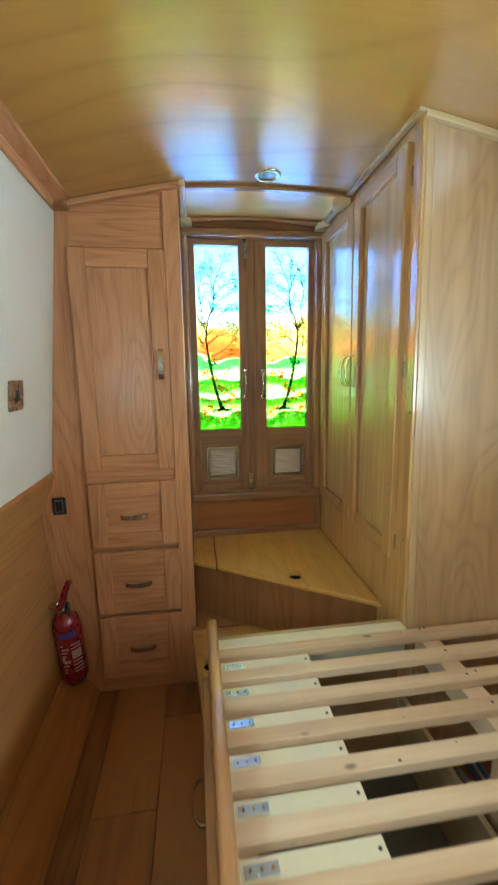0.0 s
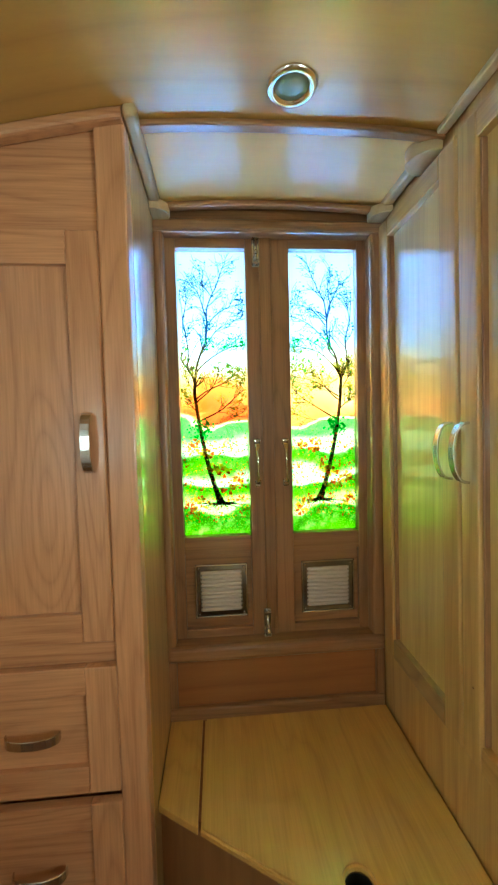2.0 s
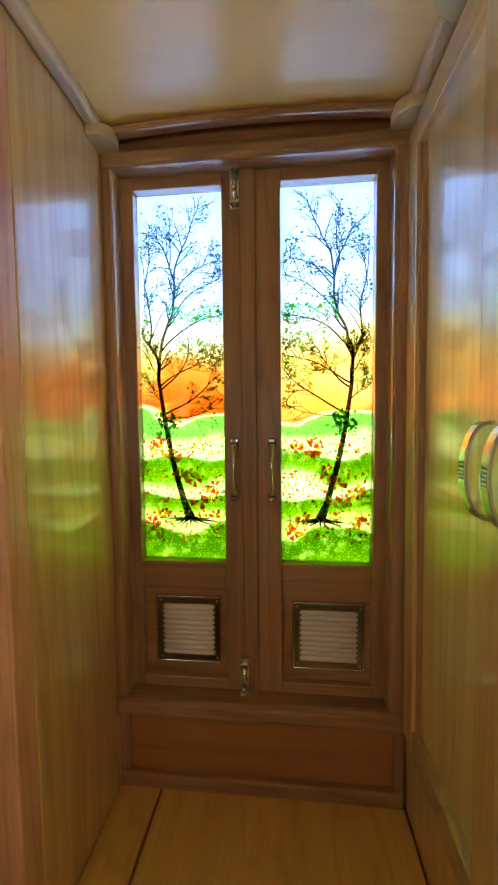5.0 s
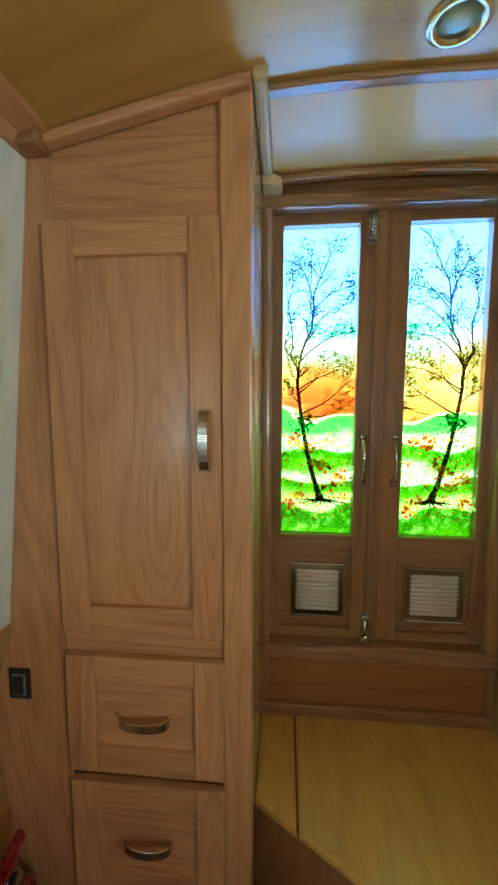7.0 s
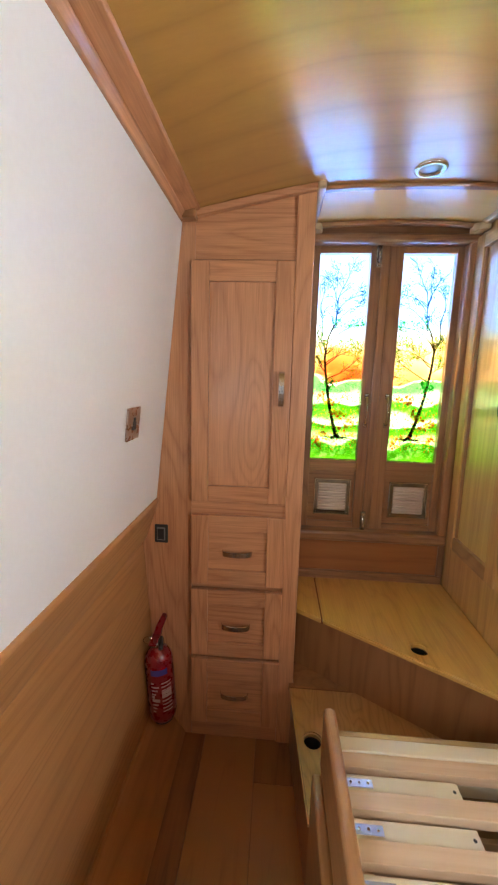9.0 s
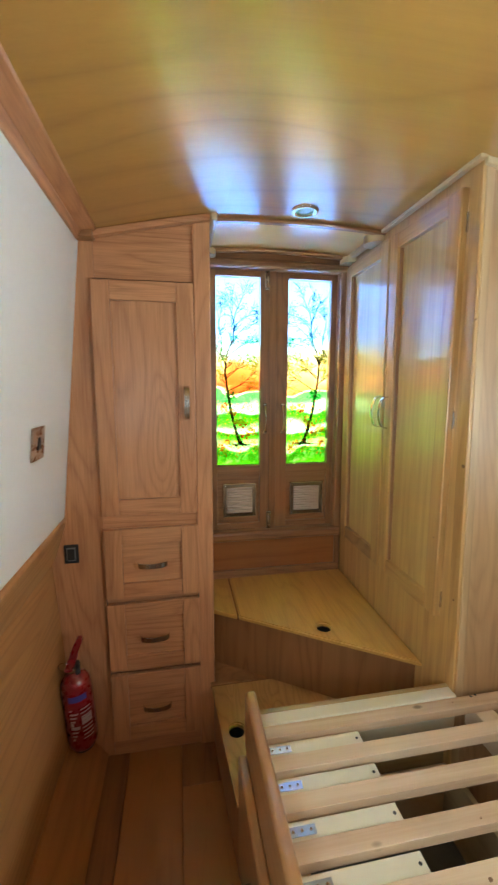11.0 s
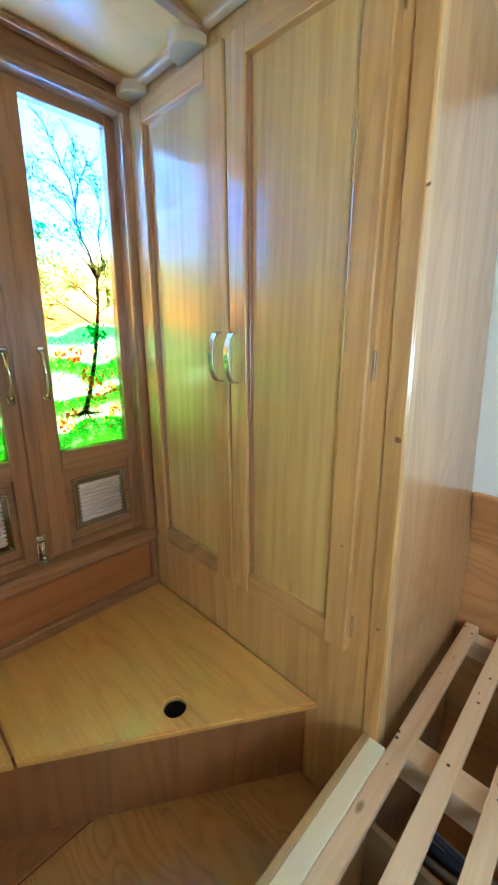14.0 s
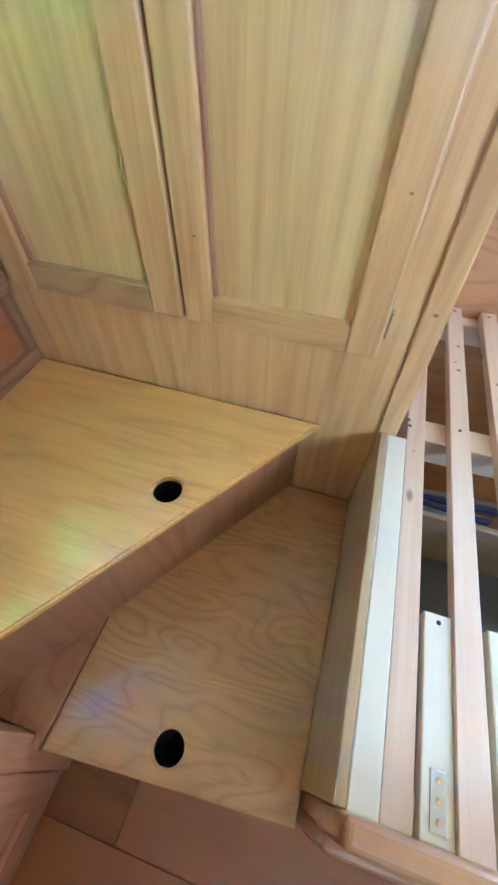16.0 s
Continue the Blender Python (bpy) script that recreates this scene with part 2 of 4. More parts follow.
def glass_picture(name, seed, warm):
    """Backlit fused glass: bands of sky, sunset, and green and clear hills with wavy edges and frit."""
    n = Nodes(name)
    n.tree.nodes.remove(n.bsdf)
    tc = n.add("TexCoord")
    sep = n.add("SeparateXYZ")
    n.link(tc.outputs["Object"], sep.inputs[0])
    wob = n.add("TexNoise", Scale=6.0, Detail=0.5)
    off = n.add("Mapping")
    off.inputs["Location"].default_value = (seed, 0, seed * 2)
    off.inputs["Scale"].default_value = (1.0, 1.0, 1.7)
    n.link(tc.outputs["Object"], off.inputs[0])
    n.link(off.outputs[0], wob.inputs["Vector"])
    edge = n.add("TexNoise", Scale=55.0, Detail=5.0, Roughness=0.65)
    n.link(off.outputs[0], edge.inputs["Vector"])
    v = n.maths("DIVIDE", sep.outputs[2], 0.82)
    v = n.maths("ADD", v, n.maths("MULTIPLY", n.maths("SUBTRACT", wob.outputs[0], 0.5), 0.15))
    v = n.maths("ADD", v, n.maths("MULTIPLY", n.maths("SUBTRACT", edge.outputs[0], 0.5), 0.022))
    green, lime, mint, clear = (0.045, 0.118, 0.003), (0.082, 0.172, 0.006), (0.085, 0.20, 0.068), (0.27, 0.37, 0.25)
    dusk_low, dusk_mid = ((0.34, 0.16, 0.055), (0.47, 0.33, 0.15)) if warm else ((0.42, 0.26, 0.11), (0.52, 0.42, 0.23))
    stops = [
        (0.0, lime), (0.045, green), (0.078, green), (0.082, (0.26, 0.35, 0.19)), (0.115, (0.22, 0.32, 0.13)), (0.145, lime), (0.185, green),
        (0.190, clear), (0.215, clear), (0.240, lime), (0.284, green), (0.289, clear), (0.335, (0.29, 0.39, 0.24)),
        (0.365, mint), (0.402, (0.10, 0.25, 0.08)), (0.406, (0.70, 0.62, 0.45)), (0.411, (0.70, 0.62, 0.45)),
        (0.416, (0.20, 0.070, 0.025) if warm else (0.26, 0.115, 0.042)), (0.45, dusk_low), (0.50, dusk_mid), (0.555, (0.53, 0.43, 0.21)),
        (0.60, (0.60, 0.55, 0.38)), (0.635, (0.56, 0.63, 0.64)), (0.68, (0.45, 0.63, 0.86)), (0.80, (0.41, 0.60, 0.93)), (1.0, (0.38, 0.57, 0.93)),
    ]
    colour = n.ramp(v, stops)
    wisp = n.add("TexNoise", Scale=16.0, Detail=5.0, Roughness=0.6, Distortion=1.2)
    n.link(off.outputs[0], wisp.inputs["Vector"])
    dusk = n.ramp(v, [(0.41, (0, 0, 0)), (0.42, (1, 1, 1)), (0.55, (1, 1, 1)), (0.63, (0, 0, 0))])
    pale_wisp = n.maths("MULTIPLY", n.ramp(wisp.outputs[0], [(0.47, (0, 0, 0)), (0.66, (1, 1, 1))]), dusk)
    colour = n.mix(n.maths("MULTIPLY", pale_wisp, 0.6), colour, (0.54, 0.36, 0.15))
    # the round orange bush behind the tree
    bush = n.maths("ADD", n.maths("POWER", n.maths("DIVIDE", n.maths("SUBTRACT", sep.outputs[0], 0.115 if warm else 0.085), 0.085 if warm else 0.065), 2.0), n.maths("POWER", n.maths("DIVIDE", n.maths("SUBTRACT", v, 0.475), 0.115 if warm else 0.085), 2.0))
    bush = n.maths("ADD", bush, n.maths("MULTIPLY", n.maths("SUBTRACT", wisp.outputs[0], 0.5), 2.2))
    bush = n.maths("MULTIPLY", n.ramp(bush, [(0.55, (1, 1, 1)), (1.0, (0, 0, 0))]), n.ramp(v, [(0.412, (0, 0, 0)), (0.418, (1, 1, 1))]))
    colour = n.mix(n.maths("MULTIPLY", bush, 0.75 if warm else 0.45), colour, (0.28, 0.088, 0.020) if warm else (0.42, 0.22, 0.08))
    grit = n.add("TexVoronoi", Scale=300.0)
    n.link(tc.outputs["Object"], grit.inputs["Vector"])
    meadow = n.ramp(v, [(0.395, (1, 1, 1)), (0.405, (0, 0, 0))])
    pale_grit = n.maths("MULTIPLY", n.ramp(grit.outputs["Distance"], [(0.14, (1, 1, 1)), (0.30, (0, 0, 0))]), meadow)
    colour = n.mix(n.maths("MULTIPLY", pale_grit, 0.85), colour, (0.28, 0.40, 0.15))
    frit = n.add("TexVoronoi", Scale=150.0)
    n.link(tc.outputs["Object"], frit.inputs["Vector"])
    spots = n.ramp(frit.outputs["Distance"], [(0.16, (1, 1, 1)), (0.34, (0, 0, 0))])
    patch = n.add("TexNoise", Scale=22.0, Detail=2.0)
    n.link(off.outputs[0], patch.inputs["Vector"])
    low = n.ramp(v, [(0.34, (1, 1, 1)), (0.42, (0, 0, 0))])
    amount = n.maths("MULTIPLY", n.maths("MULTIPLY", spots, n.ramp(patch.outputs[0], [(0.36, (0, 0, 0)), (0.52, (1, 1, 1))])), low)
    colour = n.mix(n.maths("MULTIPLY", amount, 0.85), colour, (0.16, 0.34, 0.03))
    streak = n.add("TexNoise", Scale=34.0, Detail=4.0, Roughness=0.7)
    n.link(tc.outputs["Object"], streak.inputs["Vector"])
    pale_patch = n.maths("MULTIPLY", n.ramp(streak.outputs[0], [(0.50, (0, 0, 0)), (0.64, (1, 1, 1))]), low)
    colour = n.mix(n.maths("MULTIPLY", pale_patch, 0.45), colour, (0.31, 0.40, 0.20))
    through_light = n.add("BsdfTranslucent")
    n.link(colour, through_light.inputs[0])
    shine = n.add("BsdfGlossy", Roughness=0.06)
    shine.inputs[0].default_value = (0.9, 0.9, 0.9, 1)
    fres = n.add("Fresnel", IOR=1.45)
    mix = n.add("MixShader")
    n.link(fres.outputs[0], mix.inputs[0])
    n.link(through_light.outputs[0], mix.inputs[1])
    n.link(shine.outputs[0], mix.inputs[2])
    n.link(mix.outputs[0], n.out.inputs[0])
    return n.mat


def tinted(name, colour):
    """A chip or line of fused glass paint."""
    n = Nodes(name)
    n.tree.nodes.remove(n.bsdf)
    tc = n.add("TexCoord")
    noise_node = n.add("TexNoise", Scale=140.0, Detail=2.0)
    n.link(tc.outputs["Object"], noise_node.inputs["Vector"])
    tr = n.add("BsdfTranslucent")
    n.link(n.ramp(noise_node.outputs[0], [(0.3, tuple(c * 0.6 for c in colour)), (0.7, colour)]), tr.inputs[0])
    n.link(tr.outputs[0], n.out.inputs[0])
    return n.mat


glass_warm, glass_light = glass_picture("fused_glass_warm", 0.3, True), glass_picture("fused_glass_light", 1.9, False)
bark = tinted("glass_bark", (0.030, 0.020, 0.010))
twig_blue = tinted("glass_twig_sky", (0.008, 0.034, 0.078))
leaf_teal, leaf_olive, leaf_green = tinted("glass_leaf_teal", (0.014, 0.098, 0.120)), tinted("glass_leaf_olive", (0.17, 0.19, 0.014)), tinted("glass_leaf_green", (0.02, 0.24, 0.02))
petal_red, petal_orange = tinted("glass_petal_red", (1.0, 0.06, 0.01)), tinted("glass_petal_orange", (1.0, 0.36, 0.02))

# ---- helpers ----


def thing(name, base, label, category="", group="", kind=""):
    ob = new(name)
    ob.empty_display_size = 0.05
    ob.location = base
    return tagged(ob, label, category, group, kind)


def part(name, bm, material, parent, label="", smooth=False):
    mesh = bpy.data.meshes.new(name)
    bm.normal_update()
    bm.to_mesh(mesh)
    bm.free()
    for m in (material if isinstance(material, (list, tuple)) else (material,)):
        mesh.materials.append(m)
    if smooth:
        for p in mesh.polygons:
            p.use_smooth = True
    ob = new(name, mesh)
    ob.parent = parent
    return tagged(ob, label)


def solid(name, bm, material, label="", category="", group="", kind=""):
    ob = part(name, bm, material, None)
    return tagged(ob, label, category, group, kind)


def box(x0, x1, y0, y1, z0, z1, bevel=0.002, segments=2, o=(0, 0, 0), bm=None):
    """A block with eased edges, between two corners; o is taken off."""
    b = bmesh.new()
    bmesh.ops.create_cube(b, size=1.0)
    for v in b.verts:
        v.co = Vector(((x0 + x1) / 2 + v.co.x * (x1 - x0) - o[0], (y0 + y1) / 2 + v.co.y * (y1 - y0) - o[1], (z0 + z1) / 2 + v.co.z * (z1 - z0) - o[2]))
    if bevel:
        bmesh.ops.bevel(b, geom=b.edges[:], offset=bevel, segments=segments, affect="EDGES", profile=0.5)
    return b if bm is None else merge(bm, b)


def merge(bm, b):
    mesh = bpy.data.meshes.new("tmp")
    b.to_mesh(mesh)
    b.free()
    bm.from_mesh(mesh)
    bpy.data.meshes.remove(mesh)
    return bm


def prism(outline, z0, z1, bevel=0.0, axis="z"):
    """An outline in two axes drawn out along the third: z takes (x, y), y takes (x, z), x takes (y, z)."""
    b = bmesh.new()
    put = {"z": lambda p, h: (p[0], p[1], h), "y": lambda p, h: (p[0], h, p[1]), "x": lambda p, h: (h, p[0], p[1])}[axis]
    lo = [b.verts.new(put(p, z0)) for p in outline]
    hi = [b.verts.new(put(p, z1)) for p in outline]
    b.faces.new(lo)
    b.faces.new(hi)
    for i in range(len(outline)):
        j = (i + 1) % len(outline)
        b.faces.new((lo[i], lo[j], hi[j], hi[i]))
    bmesh.ops.recalc_face_normals(b, faces=b.faces[:])
    if bevel:
        bmesh.ops.bevel(b, geom=b.edges[:], offset=bevel, segments=2, affect="EDGES", profile=0.5)
    return b


def lathe(profile, segments=24, turn=None):
    """Rings of (radius, height) about z."""
    b = bmesh.new()
    rings = [[b.verts.new((r * math.cos(a), r * math.sin(a), h)) for a in (2 * math.pi * k / segments for k in range(segments))] for r, h in profile]
    for r0, r1 in zip(rings, rings[1:]):
        for k in range(segments):
            b.faces.new((r0[k], r0[(k + 1) % segments], r1[(k + 1) % segments], r1[k]))
    b.faces.new(rings[0][::-1])
    b.faces.new(rings[-1])
    bmesh.ops.recalc_face_normals(b, faces=b.faces[:])
    if turn is not None:
        b.transform(turn)
    return b


def tube(points, radius, sides=8):
    b = bmesh.new()
    points = [Vector(p) for p in points]
    rings = []
    for i, p in enumerate(points):
        d = (points[min(i + 1, len(points) - 1)] - points[max(i - 1, 0)]).normalized()
        a = d.orthogonal().normalized() if not rings else (last - d * last.dot(d)).normalized()
        last = a
        c = d.cross(a)
        rings.append([b.verts.new(p + radius * (math.cos(t) * a + math.sin(t) * c)) for t in (2 * math.pi * k / sides for k in range(sides))])
    for r0, r1 in zip(rings, rings[1:]):
        for k in range(sides):
            b.faces.new((r0[k], r0[(k + 1) % sides], r1[(k + 1) % sides], r1[k]))
    b.faces.new(rings[0][::-1])
    b.faces.new(rings[-1])
    bmesh.ops.recalc_face_normals(b, faces=b.faces[:])
    return b


MID = 0.285


def roof(x):
    """The ceiling's height: nearly flat in the middle, falling to the sides."""
    d = abs(x - MID) - 0.29
    return 1.9595 - 0.11 * (math.sqrt(d * d + 0.012) + d)


def arched(x0, x1, y0, y1, top, thick, n=20, bevel=0.003):
    """A strip that follows the camber, its top so far under the ceiling's face."""
    xs = [x0 + (x1 - x0) * k / n for k in range(n + 1)]
    outline = [(x, roof(x) - top) for x in xs] + [(x, roof(x) - top - thick) for x in reversed(xs)]
    b = prism(outline, y0, y1, axis="y")
    if bevel:
        long = [e for e in b.edges if abs(e.verts[0].co.y - e.verts[1].co.y) < 1e-6 and len(e.link_faces) == 2 and abs(e.verts[0].co.x - e.verts[1].co.x) > 1e-4]
        bmesh.ops.bevel(b, geom=long, offset=bevel, segments=2, affect="EDGES", profile=0.5)
    return b


def bowed(x0, x1, y0, y1, top, thick, rise, n=24):
    """A bead bent to a shallow arc, highest at the cabin's middle line."""
    xs = [x0 + (x1 - x0) * k / n for k in range(n + 1)]
    arc = lambda x: top - rise * ((x - MID) / 0.31) ** 2
    b = prism([(x, arc(x)) for x in xs] + [(x, arc(x) - thick) for x in reversed(xs)], y0, y1, axis="y")
    long = [e for e in b.edges if len(e.link_faces) == 2 and abs(e.verts[0].co.y - e.verts[1].co.y) < 1e-6 and abs(e.verts[0].co.x - e.verts[1].co.x) > 1e-4]
    bmesh.ops.bevel(b, geom=long, offset=0.006, segments=3, affect="EDGES", profile=0.5)
    return b


def half_disc(x, y, r, sign, z0, z1):
    """A block with a half-round end, its flat side at x."""
    pts = [(x + sign * r * math.cos(a), y + r * 0.85 * math.sin(a)) for a in (math.pi * (k / 14 - 0.5) for k in range(15))]
    return prism(pts, z0, z1, 0.003)


def left_x(z):
    """The inner face of the left side at a height: widest under the rail, leaning in above and below it."""
    if z < 0.79:
        return -0.588 + 0.062 * (0.79 - z)
    if z < 0.943:
        return -0.588 + 0.051 * (z - 0.79) / 0.153
    return -0.537 + 0.094 * (z - 0.943) / 0.9


def right_x(z):
    return 2 * MID - left_x(z)


REAR = -2.5

# ---- setting ----
fl = solid("floor", box(-0.75, 1.35, REAR, 2.0, -0.06, -0.004, 0), floor_wood, "brown oak plank floor of the boat cabin", "floor", kind="structure")


def side_wall(name, face, sign, label):
    """One side of the cabin: oak below the rail and white above, with a window behind the walker."""
    root = thing(name, (0, 0, 0), label, "wall", kind="structure")
    t = 0.05 * sign

    def strip(nm, z0, z1, y0, y1, m):
        out = [(face(z0), z0), (face(z1), z1), (face(z1) + t, z1), (face(z0) + t, z0)]
        part(nm, prism(out, y0, y1, axis="y"), m, root)

    strip("wall_panel", 0.0, 0.79, REAR, 1.84, wall_wood)
    strip("rail_backing", 0.79, 0.943, REAR, 1.84, wall_wood)
    strip("painted_panel", 0.943, 1.10, REAR, 1.84, white_paint)
    strip("painted_panel", 1.10, 1.54, REAR, -0.45, white_paint)
    strip("painted_panel", 1.10, 1.54, 0.25, 1.84, white_paint)
    strip("painted_panel", 1.54, 1.93, REAR, 1.84, white_paint)
    return root


side_wall("wall_left", left_x, -1, "white upper side wall over oak panelling")
side_wall("wall_right", right_x, 1, "white upper side wall over oak panelling")

for side, face, s in (("left", left_x, 1), ("right", right_x, -1)):
    y1 = 1.468 if side == "left" else 0.983
    rail = prism([(face(0.80) - s * 0.003, 0.798), (face(0.80) + s * 0.009, 0.794), (face(0.935) + s * 0.010, 0.934), (face(0.94) + s * 0.006, 0.944), (face(0.943) - s * 0.002, 0.948)], REAR, y1, 0.0025, axis="y")
    solid("trim", rail, wall_wood, "flat oak dado rail under the white wall", "rail", kind="structure")
    z = 1.842
    x = face(z)
    xe = MID - s * 0.668
    xm = MID - s * 0.706
    cove = prism([(x - s * 0.004, z), (x + s * 0.008, z - 0.003), (xm - s * 0.002, roof(xm) - 0.010), (xm - s * 0.004, roof(xm) + 0.002), (x - s * 0.01, roof(x) + 0.002)], REAR, y1 - 0.03, 0.003, axis="y")
    solid("trim", cove, oak["y"], "rounded oak cornice moulding over the side wall", "cornice", kind="structure")
    flat = prism([(xm - s * 0.005, roof(xm) - 0.009), (xe, roof(xe) - 0.008), (xe + s * 0.003, roof(xe) + 0.002), (xm - s * 0.005, roof(xm) + 0.002)], REAR, y1 - 0.03, 0.002, axis="y")
    solid("trim", flat, oak["y"], "flat oak cornice board under the ceiling", "cornice", kind="structure")
    block = box(x - 0.012 if s > 0 else x - 0.045, x + 0.052 if s > 0 else x + 0.012, y1 - 0.050, y1 - 0.001, z, z + 0.026, 0.007, 3)
    solid("trim", block, riser_wood, "dark oak corner block under the ceiling", "trim", kind="structure")

foot = prism([(-0.440, 0.0), (-0.434, 0.006), (-0.540, 0.150), (-0.556, 0.150), (-0.552, 0.0)], REAR, 1.466, 0.0015, axis="y")
solid("baseboard", foot, skirting_oak, "sloping oak skirting board along the hull side", "baseboard", kind="structure")

solid("ceiling", arched(-0.62, 1.20, REAR, 1.95, -0.03, 0.03, 40, 0), ceiling_wood, "varnished golden plywood cambered ceiling", "ceiling", kind="structure")

# Unseen bulkhead closing the cabin, with an opening for the added fill
rear = thing("wall_rear", (0, 0, 0), "plain oak bulkhead behind the bedroom", "wall", kind="structure")
for x0, x1, z0, z1 in ((-0.7, -0.02, 0, 2.0), (0.58, 1.3, 0, 2.0), (-0.02, 0.58, 1.85, 2.0), (-0.02, 0.58, 0, 0.6)):
    part("panel", box(x0, x1, REAR - 0.04, REAR, z0, z1, 0), pale_side, rear)

stern = thing("wall_stern", (0, 0, 0), "oak stern bulkhead round the double doors", "wall", kind="structure")
for nm, x0, x1, y0, y1, z0, z1, m, b in (
    ("side_panel", -0.72, -0.03, 1.80, 1.88, 0, 2.0, oak["z"], 0), ("side_panel", 0.60, 1.3, 1.80, 1.88, 0, 2.0, oak["z"], 0),
    ("head_panel", -0.03, 0.60, 1.785, 1.88, 1.910, 2.0, stern_oak["x"], 0), ("lower_panel", -0.03, 0.60, 1.795, 1.88, 0.0, 0.70, stern_panel, 0),
    ("jamb", -0.034, -0.006, 1.772, 1.88, 0.69, 1.890, stern_oak["z"], 0.011), ("jamb", 0.566, 0.604, 1.772, 1.88, 0.69, 1.890, stern_oak["z"], 0.010),
    ("head", -0.034, 0.604, 1.769, 1.88, 1.882, 1.918, stern_oak["x"], 0.010), ("sill", -0.034, 0.604, 1.764, 1.88, 0.69, 0.738, stern_oak["x"], 0.014),
    ("lower_rail", -0.034, 0.604, 1.778, 1.80, 0.500, 0.548, stern_oak["x"], 0.006), ("lower_stile", -0.034, -0.008, 1.782, 1.80, 0.548, 0.69, stern_oak["z"], 0.003),
    ("lower_stile", 0.58, 0.604, 1.782, 1.80, 0.548, 0.69, stern_oak["z"], 0.003),
):
    part(nm, box(x0, x1, y0, y1, z0, z1, b, 3), m, stern)

# ceiling beads and cornices
for nm, b, m, lb in (
    ("trim", bowed(-0.02, 0.60, 1.738, 1.764, 1.952, 0.016, 0.013), stern_oak["x"], "dark oak bead over the stern doors"),
    ("ceiling_panel", arched(-0.003, 0.603, 1.487, 1.751, -0.002, 0.006, 24, 0), lit_ceiling, "plywood ceiling board between two beads, lit by its lighter colour"),
    ("trim", arched(-0.004, 0.604, 1.474, 1.500, 0.0, 0.012, 24, 0.004), stern_oak["x"], "thin dark oak bead across the ceiling"),
    ("trim", arched(-0.42, -0.0305, 1.437, 1.466, 0.0, 0.022, 16, 0.006), oak["x"], "oak cornice over the drawer cabinet"),
    ("trim", arched(0.6045, 0.985, 0.999, 1.018, 0.0, 0.017, 16, 0.003), trim_oak["x"], "oak cornice over the wardrobe side"),
    ("trim", box(0.584, 0.604, 0.999, 1.474, 1.936, 1.957, 0.004, 3), trim_oak["y"], "pale oak cornice over the wardrobe doors"),
    ("trim", box(0.578, 0.604, 1.502, 1.738, 1.926, 1.954, 0.008, 3), trim_oak["y"], "pale oak cornice over the wardrobe doors"),
    ("trim", box(-0.030, -0.004, 1.437, 1.735, 1.926, 1.954, 0.008, 3), trim_oak["y"], "pale oak cornice beside the drawer cabinet"),
    ("trim", half_disc(0.6035, 1.527, 0.055, -1, 1.914, 1.944), trim_oak["y"], "half-round pale oak block under the bead"),
    ("trim", half_disc(0.6035, 1.752, 0.052, -1, 1.910, 1.936), trim_oak["y"], "half-round oak block over the doors"),
    ("trim", half_disc(-0.0295, 1.752, 0.048, 1, 1.910, 1.936), trim_oak["y"], "half-round oak block over the doors"),
):
    solid(nm, b, m, lb, "trim", kind="structure")

# ---- stern doors with fused glass ----


def bow(length, rise, width, thick, n=14):
    """A bowed strap handle: feet on y = 0, bowed towards -y, along x, as wide as given in z."""
    b = bmesh.new()
    rows = []
    for k in range(n + 1):
        a = math.pi * k / n
        x = -length / 2 * math.cos(a)
        y = -rise * math.sin(a) ** 0.7
        nx, ny = math.cos(a) * 0.55, -math.sin(a)
        rows.append([b.verts.new((x - nx * th, y + ny * th * 0.5 - 0.0005, z)) for th, z in ((0, -width / 2), (thick, -width / 2), (thick, width / 2), (0, width / 2))])
    for r0, r1 in zip(rows, rows[1:]):
        for k in range(4):
            b.faces.new((r0[k], r0[(k + 1) % 4], r1[(k + 1) % 4], r1[k]))
    b.faces.new(rows[0])
    b.faces.new(rows[-1])
    bmesh.ops.recalc_face_normals(b, faces=b.faces[:])
    bmesh.ops.bevel(b, geom=[e for e in b.edges if len(e.link_faces) == 2 and e.calc_face_angle(0) > 1.0], offset=0.0008, segments=1, affect="EDGES")
    return b


